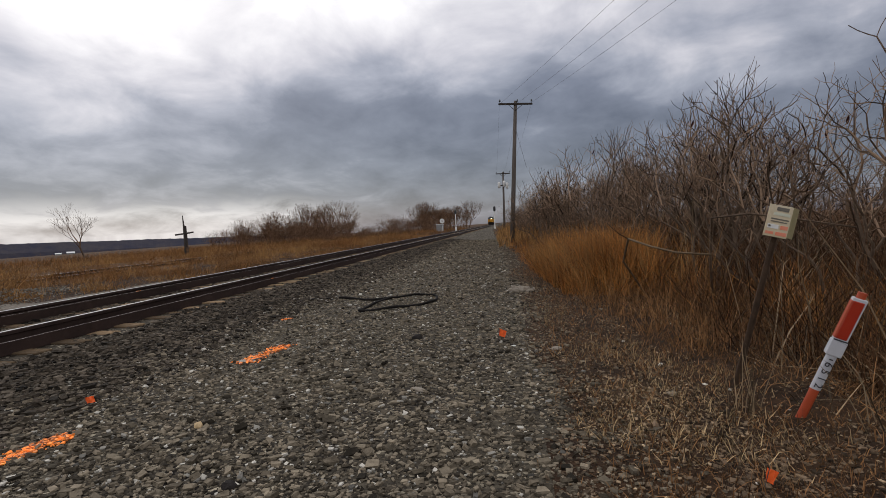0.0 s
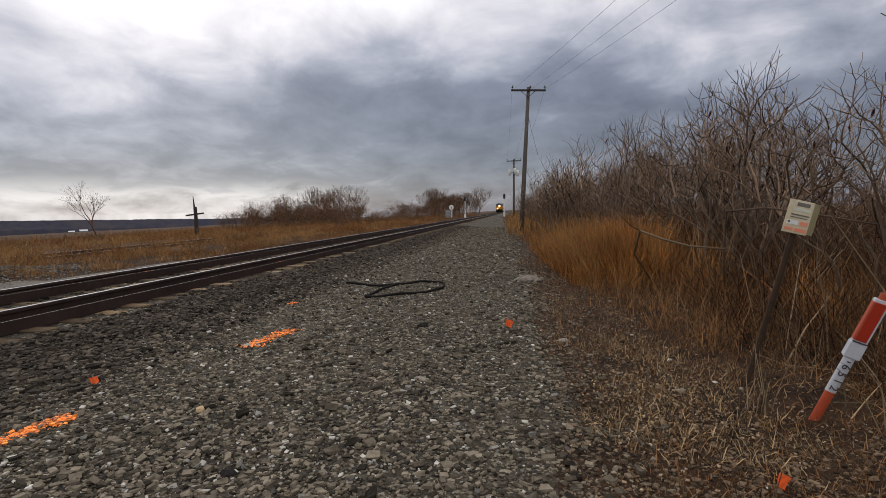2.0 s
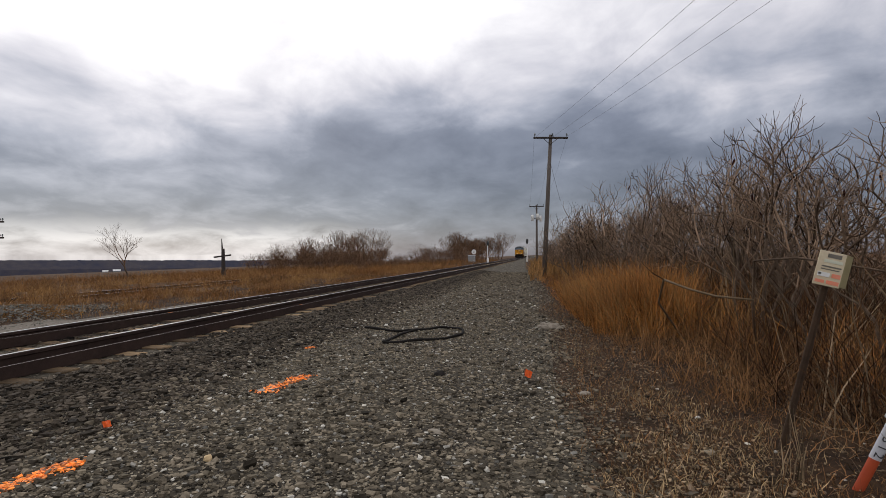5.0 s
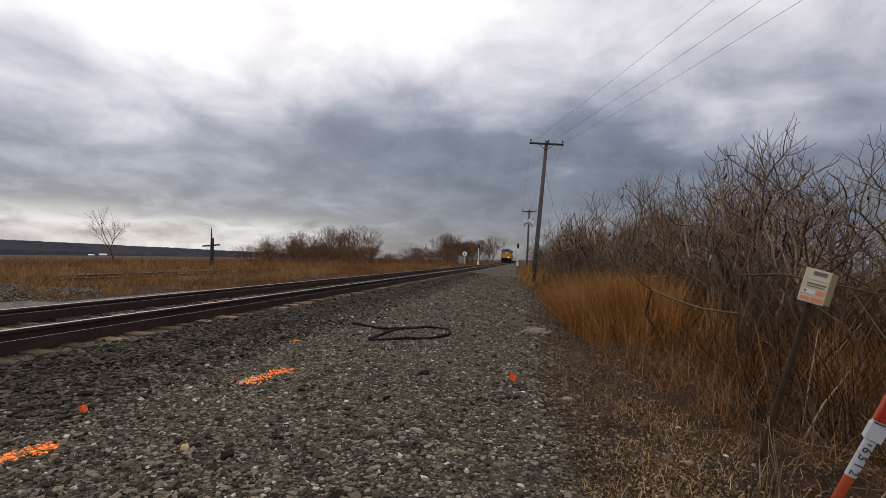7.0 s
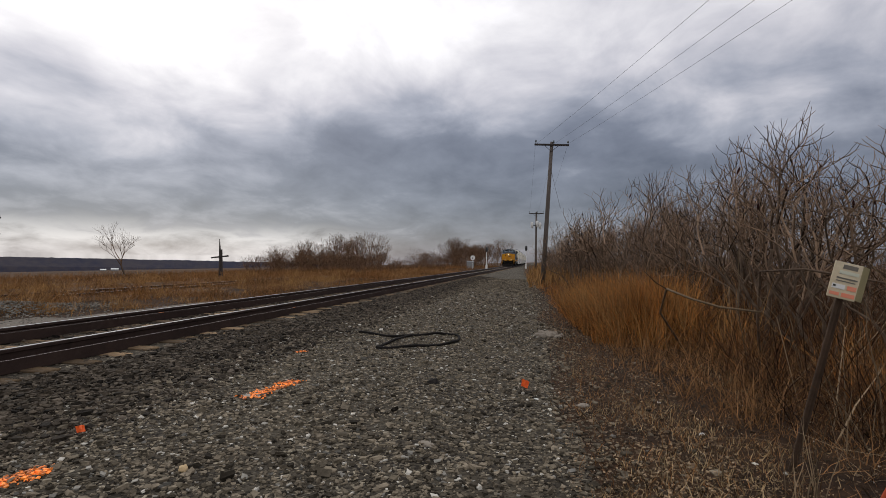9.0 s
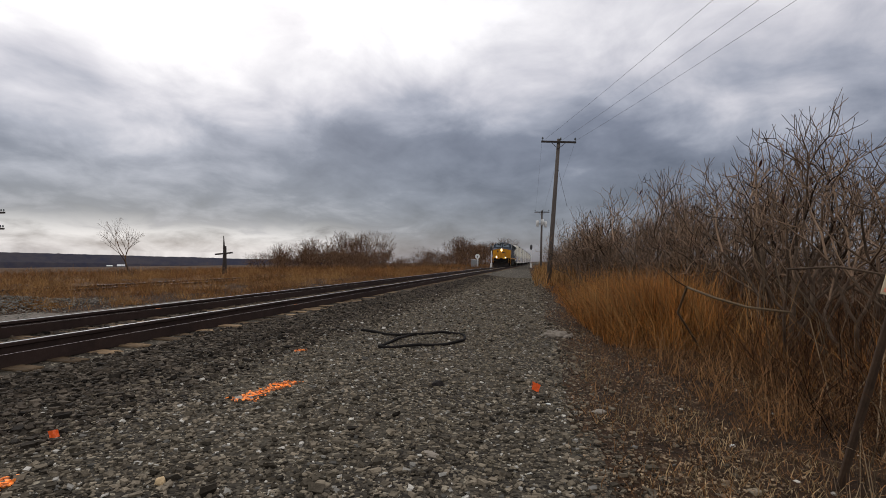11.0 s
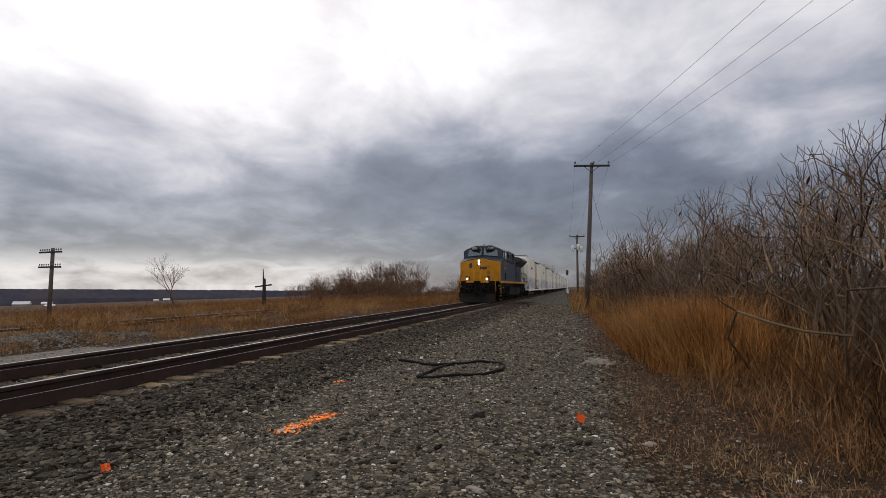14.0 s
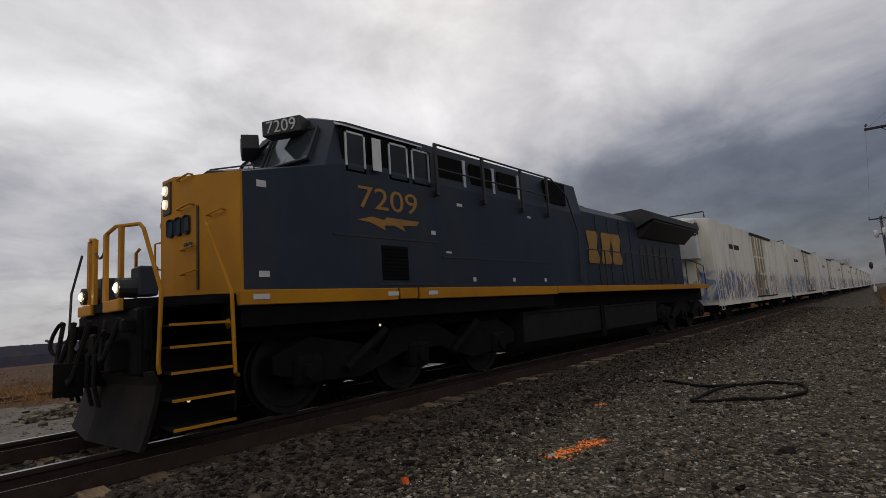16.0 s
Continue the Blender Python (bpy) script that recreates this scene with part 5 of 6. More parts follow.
CAR_PAINTS = [painted_car("white_reefer_paint", (0.90, 0.85, 0.72), 1.0, 1.0), painted_car("ivory_reefer_paint", (0.84, 0.80, 0.69), 2.3, 1.0), painted_car("grey_white_reefer_paint", (0.86, 0.83, 0.75), 4.1, 1.0)]


def wheelset(parent, y, r, g):
    """Two flanged wheels on an axle; turns about x."""
    bm = bmesh.new()
    tube(bm, [(-g / 2, 0, 0), (g / 2, 0, 0)], .085, 10)
    ob = part("wheelset", bm, TRUCK, parent)
    ob.matrix_basis = pose(0, y, r)
    for s in (-1, 1):
        bm = bmesh.new()
        lathe(bm, [(r + .025, -.085), (r + .025, -.06), (r, -.05), (r - .005, .055), (r - .07, .06), (r - .09, .02), (.16, .01), (.15, .07), (.02, .07)], 28, pose(s * g / 2, 0, 0, 0, 90 * s, 0))
        for k in range(4):
            lathe(bm, [(.06, .02), (.05, .03)], 8, pose(s * g / 2, 0, 0, 0, 90 * s, 0) @ pose(.28 * math.cos(k * math.pi / 2), .28 * math.sin(k * math.pi / 2), 0))
        part("wheel", bm, WHEEL_STEEL, ob)
    return ob


def emblem_blocks(name, parent, x, y0, y1, z0, z1, material, label):
    """A worn emblem: three plain rounded blocks on a side wall."""
    w = (y1 - y0) / 3.25
    for k in range(3):
        a = y0 + k * (y1 - y0 - w) / 2
        c = w * .1
        bm = bmesh.new()
        prism(bm, [(a + q + (.16 * w if k == 1 else -.05 * w) * (r - z0) / (z1 - z0), r) for q, r in ((c, z0), (w - c, z0), (w, z0 + 2 * c), (w * .8, z0 + (z1 - z0) * .45), (w, z1 - 2 * c), (w - c, z1), (c, z1), (0, z1 - c), (w * .12, z0 + (z1 - z0) * .5), (0, z0 + c))], "x", x, x + .006)
        part(name, bm, material, parent, label)


def locomotive():
    loco = thing("diesel_locomotive", "dark blue diesel locomotive with a yellow nose hauling white cars", "locomotive")
    W, DECK = 1.52, 1.53
    P = lambda name, bm, mat, label="", parent=loco, smooth=False: part(name, bm, mat, parent, label, smooth)

    # nose: blunt prow of two slanted panels, its top rising to the middle
    bm = bmesh.new()
    plan = [(W, 0.0, 2.89), (0.17, -.21, 3.09), (-.17, -.225, 3.10), (-W, .36, 2.86)]
    lo = [bm.verts.new((x, y, 1.40 if abs(x) < 1 else 1.53)) for x, y, z in plan]
    hi = [bm.verts.new((x, y, z)) for x, y, z in plan]
    lob = [bm.verts.new((x, y, 1.40)) for x, y in ((W, .03), (-W, .39))]
    hib = [bm.verts.new((x, y, z)) for x, y, z in ((W, .03, 2.895), (-W, .39, 2.865))]
    mid = [bm.verts.new((x, .03, 3.12)) for x in (.17, -.17)]
    for k in range(3):
        bm.faces.new((lo[k], lo[k + 1], hi[k + 1], hi[k]))
    bm.faces.new((lo[0], hi[0], hib[0], lob[0]))
    bm.faces.new((lo[3], lob[1], hib[1], hi[3]))
    bm.faces.new((hi[0], hi[1], mid[0], hib[0]))
    bm.faces.new((hi[1], hi[2], mid[1], mid[0]))
    bm.faces.new((hi[2], hi[3], hib[1], mid[1]))
    bm.faces.new((lo[0], lob[0], lob[1], lo[3], lo[2], lo[1]))
    bmesh.ops.recalc_face_normals(bm, faces=bm.faces)
    P("nose", bm, LOCO_YELLOW, "blunt yellow nose")

    # cab and wide body with the sloped hood ahead of the windscreen
    bm = bmesh.new()
    def section(y, zs, ze, xe, zc):
        """Side to zs, in to the eave (xe, ze), and up to the crown zc."""
        return [bm.verts.new((x, y + (.36 * (-x - .3) / 1.22 if y < .1 and x < -.3 else 0), z)) for x, z in ((W, 1.50), (W, zs), (xe, ze), (.62, zc), (-.62, zc), (-xe, ze), (-W, zs), (-W, 1.50))]
    rows = [section(.03, 2.88, 2.885, 1.49, 3.11), section(1.16, 3.16, 3.18, 1.46, 3.36), section(1.46, 3.22, 3.88, 1.39, 4.16), section(1.62, 3.22, 3.90, 1.39, 4.21), section(8.42, 3.22, 3.94, 1.39, 4.21)]
    for q, w in zip(rows, rows[1:]):
        for k in range(8):
            bm.faces.new((q[k], q[(k + 1) % 8], w[(k + 1) % 8], w[k]))
    bm.faces.new(rows[0])
    bm.faces.new(rows[-1][::-1])
    bmesh.ops.recalc_face_normals(bm, faces=bm.faces)
    P("cab_body", bm, LOCO_BLUE, "dark blue cab and body with faded panels")

    # windscreens, between sloping pillars
    for s in (-1, 1):
        bm = bmesh.new()
        a, b2, yb, yt = .07, 1.16, 1.20, 1.425
        v = [Vector((s * a, yb - .01, 3.40)), Vector((s * b2, yb + .02, 3.30)), Vector((s * (b2 - .05), yt + .02, 3.82)), Vector((s * a, yt, 3.98))]
        v = [q + Vector((0, -.055, .02)) for q in v]
        d = Vector((0, -.03, .012))
        A = [bm.verts.new(q + d) for q in v]
        C = [bm.verts.new(q - d) for q in v]
        for k in range(4):
            bm.faces.new((A[k], A[(k + 1) % 4], C[(k + 1) % 4], C[k]))
        bm.faces.new(A)
        bm.faces.new(C[::-1])
        bmesh.ops.recalc_face_normals(bm, faces=bm.faces)
        pane = P("windscreen", bm, WINDSCREEN, "tinted windscreen pane")
        bm = bmesh.new()
        for k in range(4):
            tube(bm, [v[k] + d * 1.2, v[(k + 1) % 4] + d * 1.2], .022, 5)
        P("gasket", bm, BLACK, parent=pane)
        bm = bmesh.new()
        tube(bm, [Vector((s * .55, 1.14, 3.42)), Vector((s * .75, 1.30, 3.72))], .012, 5)
        tube(bm, [Vector((s * .62, 1.22, 3.62)), Vector((s * .86, 1.33, 3.78))], .012, 5)
        P("wiper", bm, BLACK)

    # number boards
    for s, turn in ((-1, -26), (1, 26)):
        brd = new("number_board")
        brd.parent = loco
        brd.matrix_basis = pose(s * .56, 1.17, 3.96, 3, 0, turn)
        bm = bmesh.new()
        box(bm, -.32, .32, -.10, .16, -.115, .115, .012)
        me = finish("case", bm, BLACK)
        brd_case = new("case", me)
        brd_case.parent = brd
        t = new("digits", text_mesh("7209", .25, .006))
        t.data.materials.append(DECAL)
        t.parent = brd
        t.matrix_basis = pose(0, -.106, -.005, 90, 0, 0)
    # roof clutter
    bm = bmesh.new()
    tube(bm, [(.0, 1.8, 4.2), (.0, 1.8, 4.30)], .05, 8)
    P("horn", bm, BLACK)
    bm = bmesh.new()
    tube(bm, [(.35, 2.1, 4.2), (.35, 2.1, 4.27)], .16, 10)
    P("antenna", bm, BLACK)

    # side windows on both sides
    for s in (-1, 1):
        X = s * 1.475
        bm = bmesh.new()
        box(bm, X - .03, X + .03, 1.46, 3.22, 3.12, 3.74)
        P("window_recess", bm, LOCO_BLACK)
        for y0, y1 in ((1.50, 1.86), (2.30, 2.70), (2.78, 3.18)):
            fr = bmesh.new()
            for q in ((y0, y0 + .035, 3.14, 3.72), (y1 - .035, y1, 3.14, 3.72), (y0, y1, 3.14, 3.17), (y0, y1, 3.69, 3.72)):
                box(fr, X - .045 * s - .02, X + .045, q[0], q[1], q[2], q[3]) if s > 0 else box(fr, X - .045, X + .06, q[0], q[1], q[2], q[3])
            win = P("side_window", fr, SILVER, "side window in an aluminium frame")
            g = bmesh.new()
            box(g, X + s * .028, X + s * .036, y0 + .035, y1 - .035, 3.17, 3.69)
            P("pane", g, GLASS, parent=win)
        bm = bmesh.new()
        box(bm, X + s * .05 - .006, X + s * .05 + .006, 1.93, 2.09, 3.20, 3.68, m=Matrix.Translation((s * .06, 0, 0)))
        P("sun_deflector", bm, WHITE, "pale open sash")
        bm = bmesh.new()
        prism(bm, [(s * 1.37, 3.83), (s * 1.53, 3.77), (s * 1.53, 3.795), (s * 1.37, 3.87)], "y", 1.44, 3.02)
        P("visor", bm, SILVER, "pale drip visor over the cab windows")
        # intake grilles behind the cab
        for y0 in (3.42, 4.28, 5.12):
            bm = bmesh.new()
            box(bm, X - .02, X + .02, y0, y0 + .62, 3.24, 3.74)
            gr = P("intake_grille", bm, LOCO_BLACK, "black intake grille")
            bm = bmesh.new()
            box(bm, X - .03, X + .035, y0 + .63, y0 + .70, 3.22, 3.76)
            P("mullion", bm, SILVER, parent=gr)
        bm = bmesh.new()
        box(bm, X - .05, X + .05, 6.85, 7.7, 3.35, 3.85, .01)
        P("vent_box", bm, LOCO_BLACK)
        # upper handrail
        bm = bmesh.new()
        top = [(s * 1.6, 3.22, 3.86), (s * 1.6, 6.95, 3.86), (s * 1.6, 7.6, 3.55), (s * 1.6, 8.0, 2.75), (s * 1.55, 8.0, 1.6)]
        tube(bm, top, .018, 6)
        tube(bm, [(s * 1.6, 3.22, 3.45), (s * 1.6, 6.7, 3.45)], .015, 6)
        P("upper_handrail", bm, BLACK)
        for y in (3.25, 4.5, 5.75, 6.75):
            bm = bmesh.new()
            box(bm, s * 1.6 - .02, s * 1.6 + .02, y - .03, y + .03, 3.0, 3.86)
            box(bm, min(s * 1.52, s * 1.6), max(s * 1.52, s * 1.6), y - .03, y + .03, 3.0, 3.08)
            P("rail_post", bm, BLACK)
        # panel seams and a vent in the side
        for y0, y1, z in ((1.25, 3.25, 2.25), (3.35, 6.6, 2.02), (2.0, 3.2, 1.585)):
            bm = bmesh.new()
            box(bm, s * W - .008, s * W + .008, y0, y1, z - .012, z + .012)
            P("seam", bm, BLACK)
        bm = bmesh.new()
        for k in range(9):
            box(bm, s * W - .01, s * W + .012, 2.07, 2.57, 1.66 + k * .053, 1.69 + k * .053)
        box(bm, s * W - .01, s * W + .004, 2.06, 2.58, 1.64, 2.14)
        P("louvre", bm, LOCO_BLACK, "black louvred vent")
        for y, z, a, h in ((.20, 2.77, .12, .08), (.21, 1.71, .13, .07), (3.12, 2.40, .10, .06), (3.45, 2.10, .13, .03), (4.1, 1.66, .08, .07), (5.3, 1.66, .08, .07), (6.45, 1.66, .08, .07), (3.8, 2.93, .14, .05), (6.0, 2.93, .12, .04)):
            bm = bmesh.new()
            box(bm, s * W - .004, s * W + .006, y, y + a, z - h / 2, z + h / 2)
            P("decal", bm, DECAL, "small white warning decal")
        # fleet number and its lightning flash
        t = new("fleet_number", text_mesh("7209", .50, .006))
        t.data.materials.append(EMBLEM)
        t.parent = loco
        t.matrix_basis = pose(s * (W + .004), 2.26, 2.79, 90, 0, 90 * s) @ Matrix.Diagonal((1.2, .9, 1, 1))
        bm = bmesh.new()
        prism(bm, [(1.66, 2.475), (1.92, 2.54), (2.14, 2.51), (2.20, 2.555), (2.86, 2.545), (2.80, 2.475), (2.50, 2.455), (2.56, 2.37), (2.33, 2.445), (2.14, 2.43), (2.16, 2.36), (1.90, 2.45)], "x", s * W - .004, s * W + .006)
        P("flash", bm, EMBLEM, "yellow lightning flash")
        # yellow sill stripe in three lengths
        for y0, y1, z0 in ((-.03, 2.32, 1.36), (2.36, 2.72, 1.37), (2.76, 6.9, 1.36), (6.92, 18.5, 1.38)):
            bm = bmesh.new()
            box(bm, min(s * 1.46, s * 1.55), max(s * 1.46, s * 1.55), y0, y1, z0, 1.53, .008)
            P("sill_stripe", bm, LOCO_YELLOW, "yellow side sill")
        for y in (.12, 2.12, 2.95):
            bm = bmesh.new()
            box(bm, s * 1.55 - .003, s * 1.55 + .006, y, y + .2, 1.42, 1.48)
            P("decal", bm, DECAL)
        # skirt in the same black, shade below the sill included in its colour
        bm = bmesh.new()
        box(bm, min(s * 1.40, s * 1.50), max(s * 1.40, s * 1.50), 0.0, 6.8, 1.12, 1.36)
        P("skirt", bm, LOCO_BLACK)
        # walkway handrail along the hood
        bm = bmesh.new()
        tube(bm, [(s * 1.48, 6.72, 1.53), (s * 1.48, 6.72, 2.42), (s * 1.48, 16.6, 2.42), (s * 1.48, 17.4, 2.35), (s * 1.48, 18.35, 2.25), (s * 1.48, 18.45, 1.3)], .017, 6)
        P("handrail", bm, BLACK)
        for k in range(9):
            y = 6.95 + k * 1.32
            bm = bmesh.new()
            tube(bm, [(s * 1.48, y, 1.5), (s * 1.48, y, 2.42)], .017, 6)
            P("stanchion", bm, LOCO_YELLOW if k == 8 else BLACK)
        emblem_blocks("emblem", loco, s * .965 - (.006 if s < 0 else 0), 9.75, 11.95, 2.17, 3.05, EMBLEM, "worn yellow emblem block")
        for k in range(5):
            bm = bmesh.new()
            box(bm, s * .955 - .012, s * .955 + .012, 13.4 + k * .62, 13.4 + k * .62 + .42, 1.75, 2.85)
            P("radiator_door", bm, BLACK, "black louvred hood door")
        for k in range(6):
            bm = bmesh.new()
            box(bm, s * .955 - .01, s * .955 + .012, 8.8 + k * .78, 8.82 + k * .78, 1.6, 3.5)
            P("door_seam", bm, BLACK)

    # long hood, exhaust and the flared radiator
    bm = bmesh.new()
    prism(bm, [(.95, 1.5), (.95, 3.55), (.80, 3.74), (-.80, 3.74), (-.95, 3.55), (-.95, 1.5)], "y", 8.3, 17.6)
    P("hood", bm, LOCO_BLUE)
    bm = bmesh.new()
    box(bm, -.45, .45, 10.0, 10.9, 3.72, 3.93, .03)
    P("exhaust_stack", bm, BLACK)
    bm = bmesh.new()
    prism(bm, [(.96, 3.38), (1.52, 3.62), (1.52, 3.80), (1.2, 3.97), (-1.2, 3.97), (-1.52, 3.80), (-1.52, 3.62), (-.96, 3.38)], "y", 13.3, 18.3)
    P("radiator", bm, BLACK, "flared sooty radiator housing")
    bm = bmesh.new()
    for s in (-1, 1):
        prism(bm, [(s * .965, 3.10), (s * .965, 3.37), (s * 1.47, 3.585), (s * 1.48, 3.55), (s * 1.02, 3.10)], "y", 13.5, 18.0)
    P("radiator_grille", bm, BLACK)
    bm = bmesh.new()
    box(bm, -W + .03, W - .03, 6.9, 18.55, 1.40, 1.50)
    P("walkway", bm, LOCO_BLACK)
    # underframe, its sooty black deepened by painted shade
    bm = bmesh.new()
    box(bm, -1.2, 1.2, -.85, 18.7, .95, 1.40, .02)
    P("underframe", bm, LOCO_BLACK, "sooty underframe with shade painted into its black")
    bm = bmesh.new()
    prism(bm, [(1.10, .26), (1.36, .45), (1.38, 1.04), (-1.38, 1.04), (-1.36, .45), (-1.10, .26)], "y", 5.75, 13.1)
    tank = P("fuel_tank", bm, TANK, "dusty dark fuel tank")
    bm = bmesh.new()
    box(bm, 1.375, 1.40, 9.2, 9.4, .3, 1.06)
    box(bm, 1.36, 1.39, 5.9, 12.9, .98, 1.0)
    P("tank_strap", bm, LOCO_BLACK, parent=tank)
    # trucks, their grimy steel coloured as dark as the shade they stand in
    wheels = []
    for yc in (2.95, 15.75):
        tr = new("truck")
        tr.parent = loco
        tr.matrix_basis = pose(0, yc, 0)
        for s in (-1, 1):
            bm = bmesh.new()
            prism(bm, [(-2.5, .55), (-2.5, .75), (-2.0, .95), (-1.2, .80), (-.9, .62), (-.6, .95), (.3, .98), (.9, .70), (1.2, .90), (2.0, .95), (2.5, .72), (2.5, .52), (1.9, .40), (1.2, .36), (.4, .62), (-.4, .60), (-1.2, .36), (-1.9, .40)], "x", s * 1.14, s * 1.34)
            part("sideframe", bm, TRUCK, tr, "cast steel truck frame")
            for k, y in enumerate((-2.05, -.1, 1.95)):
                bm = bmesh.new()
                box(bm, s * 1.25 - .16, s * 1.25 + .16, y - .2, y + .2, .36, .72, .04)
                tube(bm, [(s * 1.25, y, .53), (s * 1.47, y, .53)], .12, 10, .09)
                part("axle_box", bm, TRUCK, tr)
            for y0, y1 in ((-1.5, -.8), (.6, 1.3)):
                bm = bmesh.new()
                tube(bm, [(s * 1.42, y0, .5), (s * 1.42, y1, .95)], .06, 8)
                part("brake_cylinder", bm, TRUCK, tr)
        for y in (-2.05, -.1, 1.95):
            # motor as a plain unseen block, added to stop light passing under the engine
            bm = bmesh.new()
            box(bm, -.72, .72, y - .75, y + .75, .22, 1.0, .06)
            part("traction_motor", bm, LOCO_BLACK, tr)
            wheels.append(wheelset(tr, y, .53, 1.8))
    # front platform, pilot, plow and coupler
    bm = bmesh.new()
    prism(bm, [(1.42, .0), (1.42, -.22), (.95, -.84), (.80, -.95), (-.80, -.95), (-.95, -.84), (-1.42, -.22), (-1.42, .0)], "z", 1.40, 1.50)
    P("front_platform", bm, LOCO_BLACK)
    for x0, x1 in ((-.82, -.25), (.25, .82)):
        bm = bmesh.new()
        box(bm, x0, x1, -.985, -.93, 1.38, 1.51, .01)
        P("end_sill", bm, LOCO_YELLOW, "yellow end sill")
    bm = bmesh.new()
    box(bm, -1.15, 1.15, -.9, -.55, .70, 1.40, .03)
    P("pilot", bm, LOCO_BLACK)
    bm = bmesh.new()
    rows2 = []
    for u in range(13):
        a = abs(u / 6 - 1)
        x, yb = (u / 6 - 1) * 1.28, -1.06 + .14 * a
        rows2.append([bm.verts.new((x, yb + q, z)) for q, z in ((.0, .0), (.06, .18), (.12, .42), (.15, .60), (.08, .74), (.13, .75), (.20, .60), (.17, .42), (.11, .18), (.05, .0))])
    k = len(rows2[0])
    for q, w in zip(rows2, rows2[1:]):
        for i in range(k):
            bm.faces.new((q[i], q[(i + 1) % k], w[(i + 1) % k], w[i]))
    bm.faces.new(rows2[0])
    bm.faces.new(rows2[-1][::-1])
    bmesh.ops.recalc_face_normals(bm, faces=bm.faces)
    P("plow", bm, PLOW, "rust-brown snow plow blade")
    bm = bmesh.new()
    box(bm, -.12, .12, -1.15, -.8, .58, .82, .03)
    prism(bm, [(-.14, -1.1), (-.17, -1.30), (-.03, -1.36), (.02, -1.22), (.11, -1.28), (.14, -1.12)], "z", .50, .86)
    P("coupler", bm, TRUCK, "heavy knuckle coupler")
    for x0, x1, dz, yy in ((-.85, -.30, .50, -1.12), (-.15, .50, .66, -1.16), (.45, .95, .42, -1.0)):
        bm = bmesh.new()
        tube(bm, [(x0 + (x1 - x0) * q / 8, yy - .10 * math.sin(math.pi * q / 8), 1.30 - dz * math.sin(math.pi * q / 8)) for q in range(9)], .028, 6)
        P("air_hose", bm, HOSE, "looped black air hose")
    for x, y, z, r, tilt in ((-.72, -1.16, 1.12, .17, 25), (-.50, -1.10, 1.06, .13, -20), (.62, -1.06, 1.02, .14, 15)):
        bm = bmesh.new()
        ring = pose(x, y, z, 0, 0, tilt)
        tube(bm, [ring @ Vector((r * math.cos(a), -.03 * math.sin(2 * a), r * 1.15 * math.sin(a))) for a in [k * 6.28 / 15 + 1.2 for k in range(14)]], .022, 6)
        P("coiled_hose", bm, HOSE, "coiled black hose hung on the pilot")
    for x, y, z, a, h in ((-.92, -.97, .78, .16, .30), (.30, -.98, 1.05, .22, .22), (.78, -.96, .92, .14, .34), (-.38, -.99, 1.18, .18, .16), (1.02, -.90, 1.22, .16, .14)):
        bm = bmesh.new()
        box(bm, x - a / 2, x + a / 2, y - .12, y + .1, z - h / 2, z + h / 2, .025)
        P("pilot_bracket", bm, TRUCK)
    for x in (-.55, -.25, .28, .55):
        bm = bmesh.new()
        tube(bm, [(x, -.98, 1.0), (x + .02, -1.12, .92), (x + .05, -1.14, .66), (x + .03, -1.08, .40)], .024, 6, .02)
        P("brake_hose", bm, HOSE)
    bm = bmesh.new()
    tube(bm, [(-1.0, -.95, 1.15), (-1.18, -1.12, 1.05), (-1.34, -1.2, 1.12)], .018, 5)
    P("uncoupling_lever", bm, BLACK)
    bm = bmesh.new()
    tube(bm, [(-1.05, -.9, 2.2), (-1.18, -.98, 1.7), (-1.15, -1.0, 1.1), (-.6, -1.02, .95)], .016, 5)
    P("jumper_cable", bm, BLACK)
    # headlamps in a dark plate, ditch lamps on the deck
    bm = bmesh.new()
    box(bm, -.13, .11, -.235, -.205, 2.62, 3.05, .01)
    P("headlamp_plate", bm, BLACK)
    for z in (2.935, 2.755):
        bm = bmesh.new()
        lathe(bm, [(.066, 0), (.064, .035), (.056, .035), (.03, .010), (.02, .009)], 18, pose(-.01, -.232, z, 90))
        lamp = P("headlamp", bm, LAMP, "lit headlamp")
        bm = bmesh.new()
        lathe(bm, [(.040, 0), (.028, .012), (.008, .018)], 14, pose(-.01, -.246, z, 90))
        P("bulb", bm, LAMP_CORE, "white-hot bulb", lamp)
    for s in (-1, 1):
        bm = bmesh.new()
        box(bm, s * .70 - .14, s * .70 + .14, -.80, -.60, 1.53, 1.86, .02)
        h = P("ditch_lamp", bm, LOCO_BLUE)
        bm = bmesh.new()
        tube(bm, [(s * .70, -.80, 1.63), (s * .70, -.97, 1.63)], .115, 14, .105)
        P("housing", bm, BLACK, parent=h)
        bm = bmesh.new()
        lathe(bm, [(.062, 0), (.055, .012), (.02, .018)], 14, pose(s * .70, -.972, 1.63, 90))
        P("lens", bm, LAMP, "lit lens", h)
        bm = bmesh.new()
        lathe(bm, [(.036, 0), (.024, .010), (.006, .014)], 14, pose(s * .70, -.989, 1.63, 90))
        P("bulb", bm, LAMP_CORE, "white-hot bulb", h)
    # nose details: door with window, small hatch, grab irons, emblem in dark blocks
    far = Matrix.Translation((-.17, -.225, 0)) @ pose(0, 0, 0, 0, 0, -23.4)
    bm = bmesh.new()
    box(bm, -.86, -.16, -.03, .03, 1.56, 2.88, .02, m=far)
    d = P("nose_door", bm, LOCO_YELLOW)
    bm = bmesh.new()
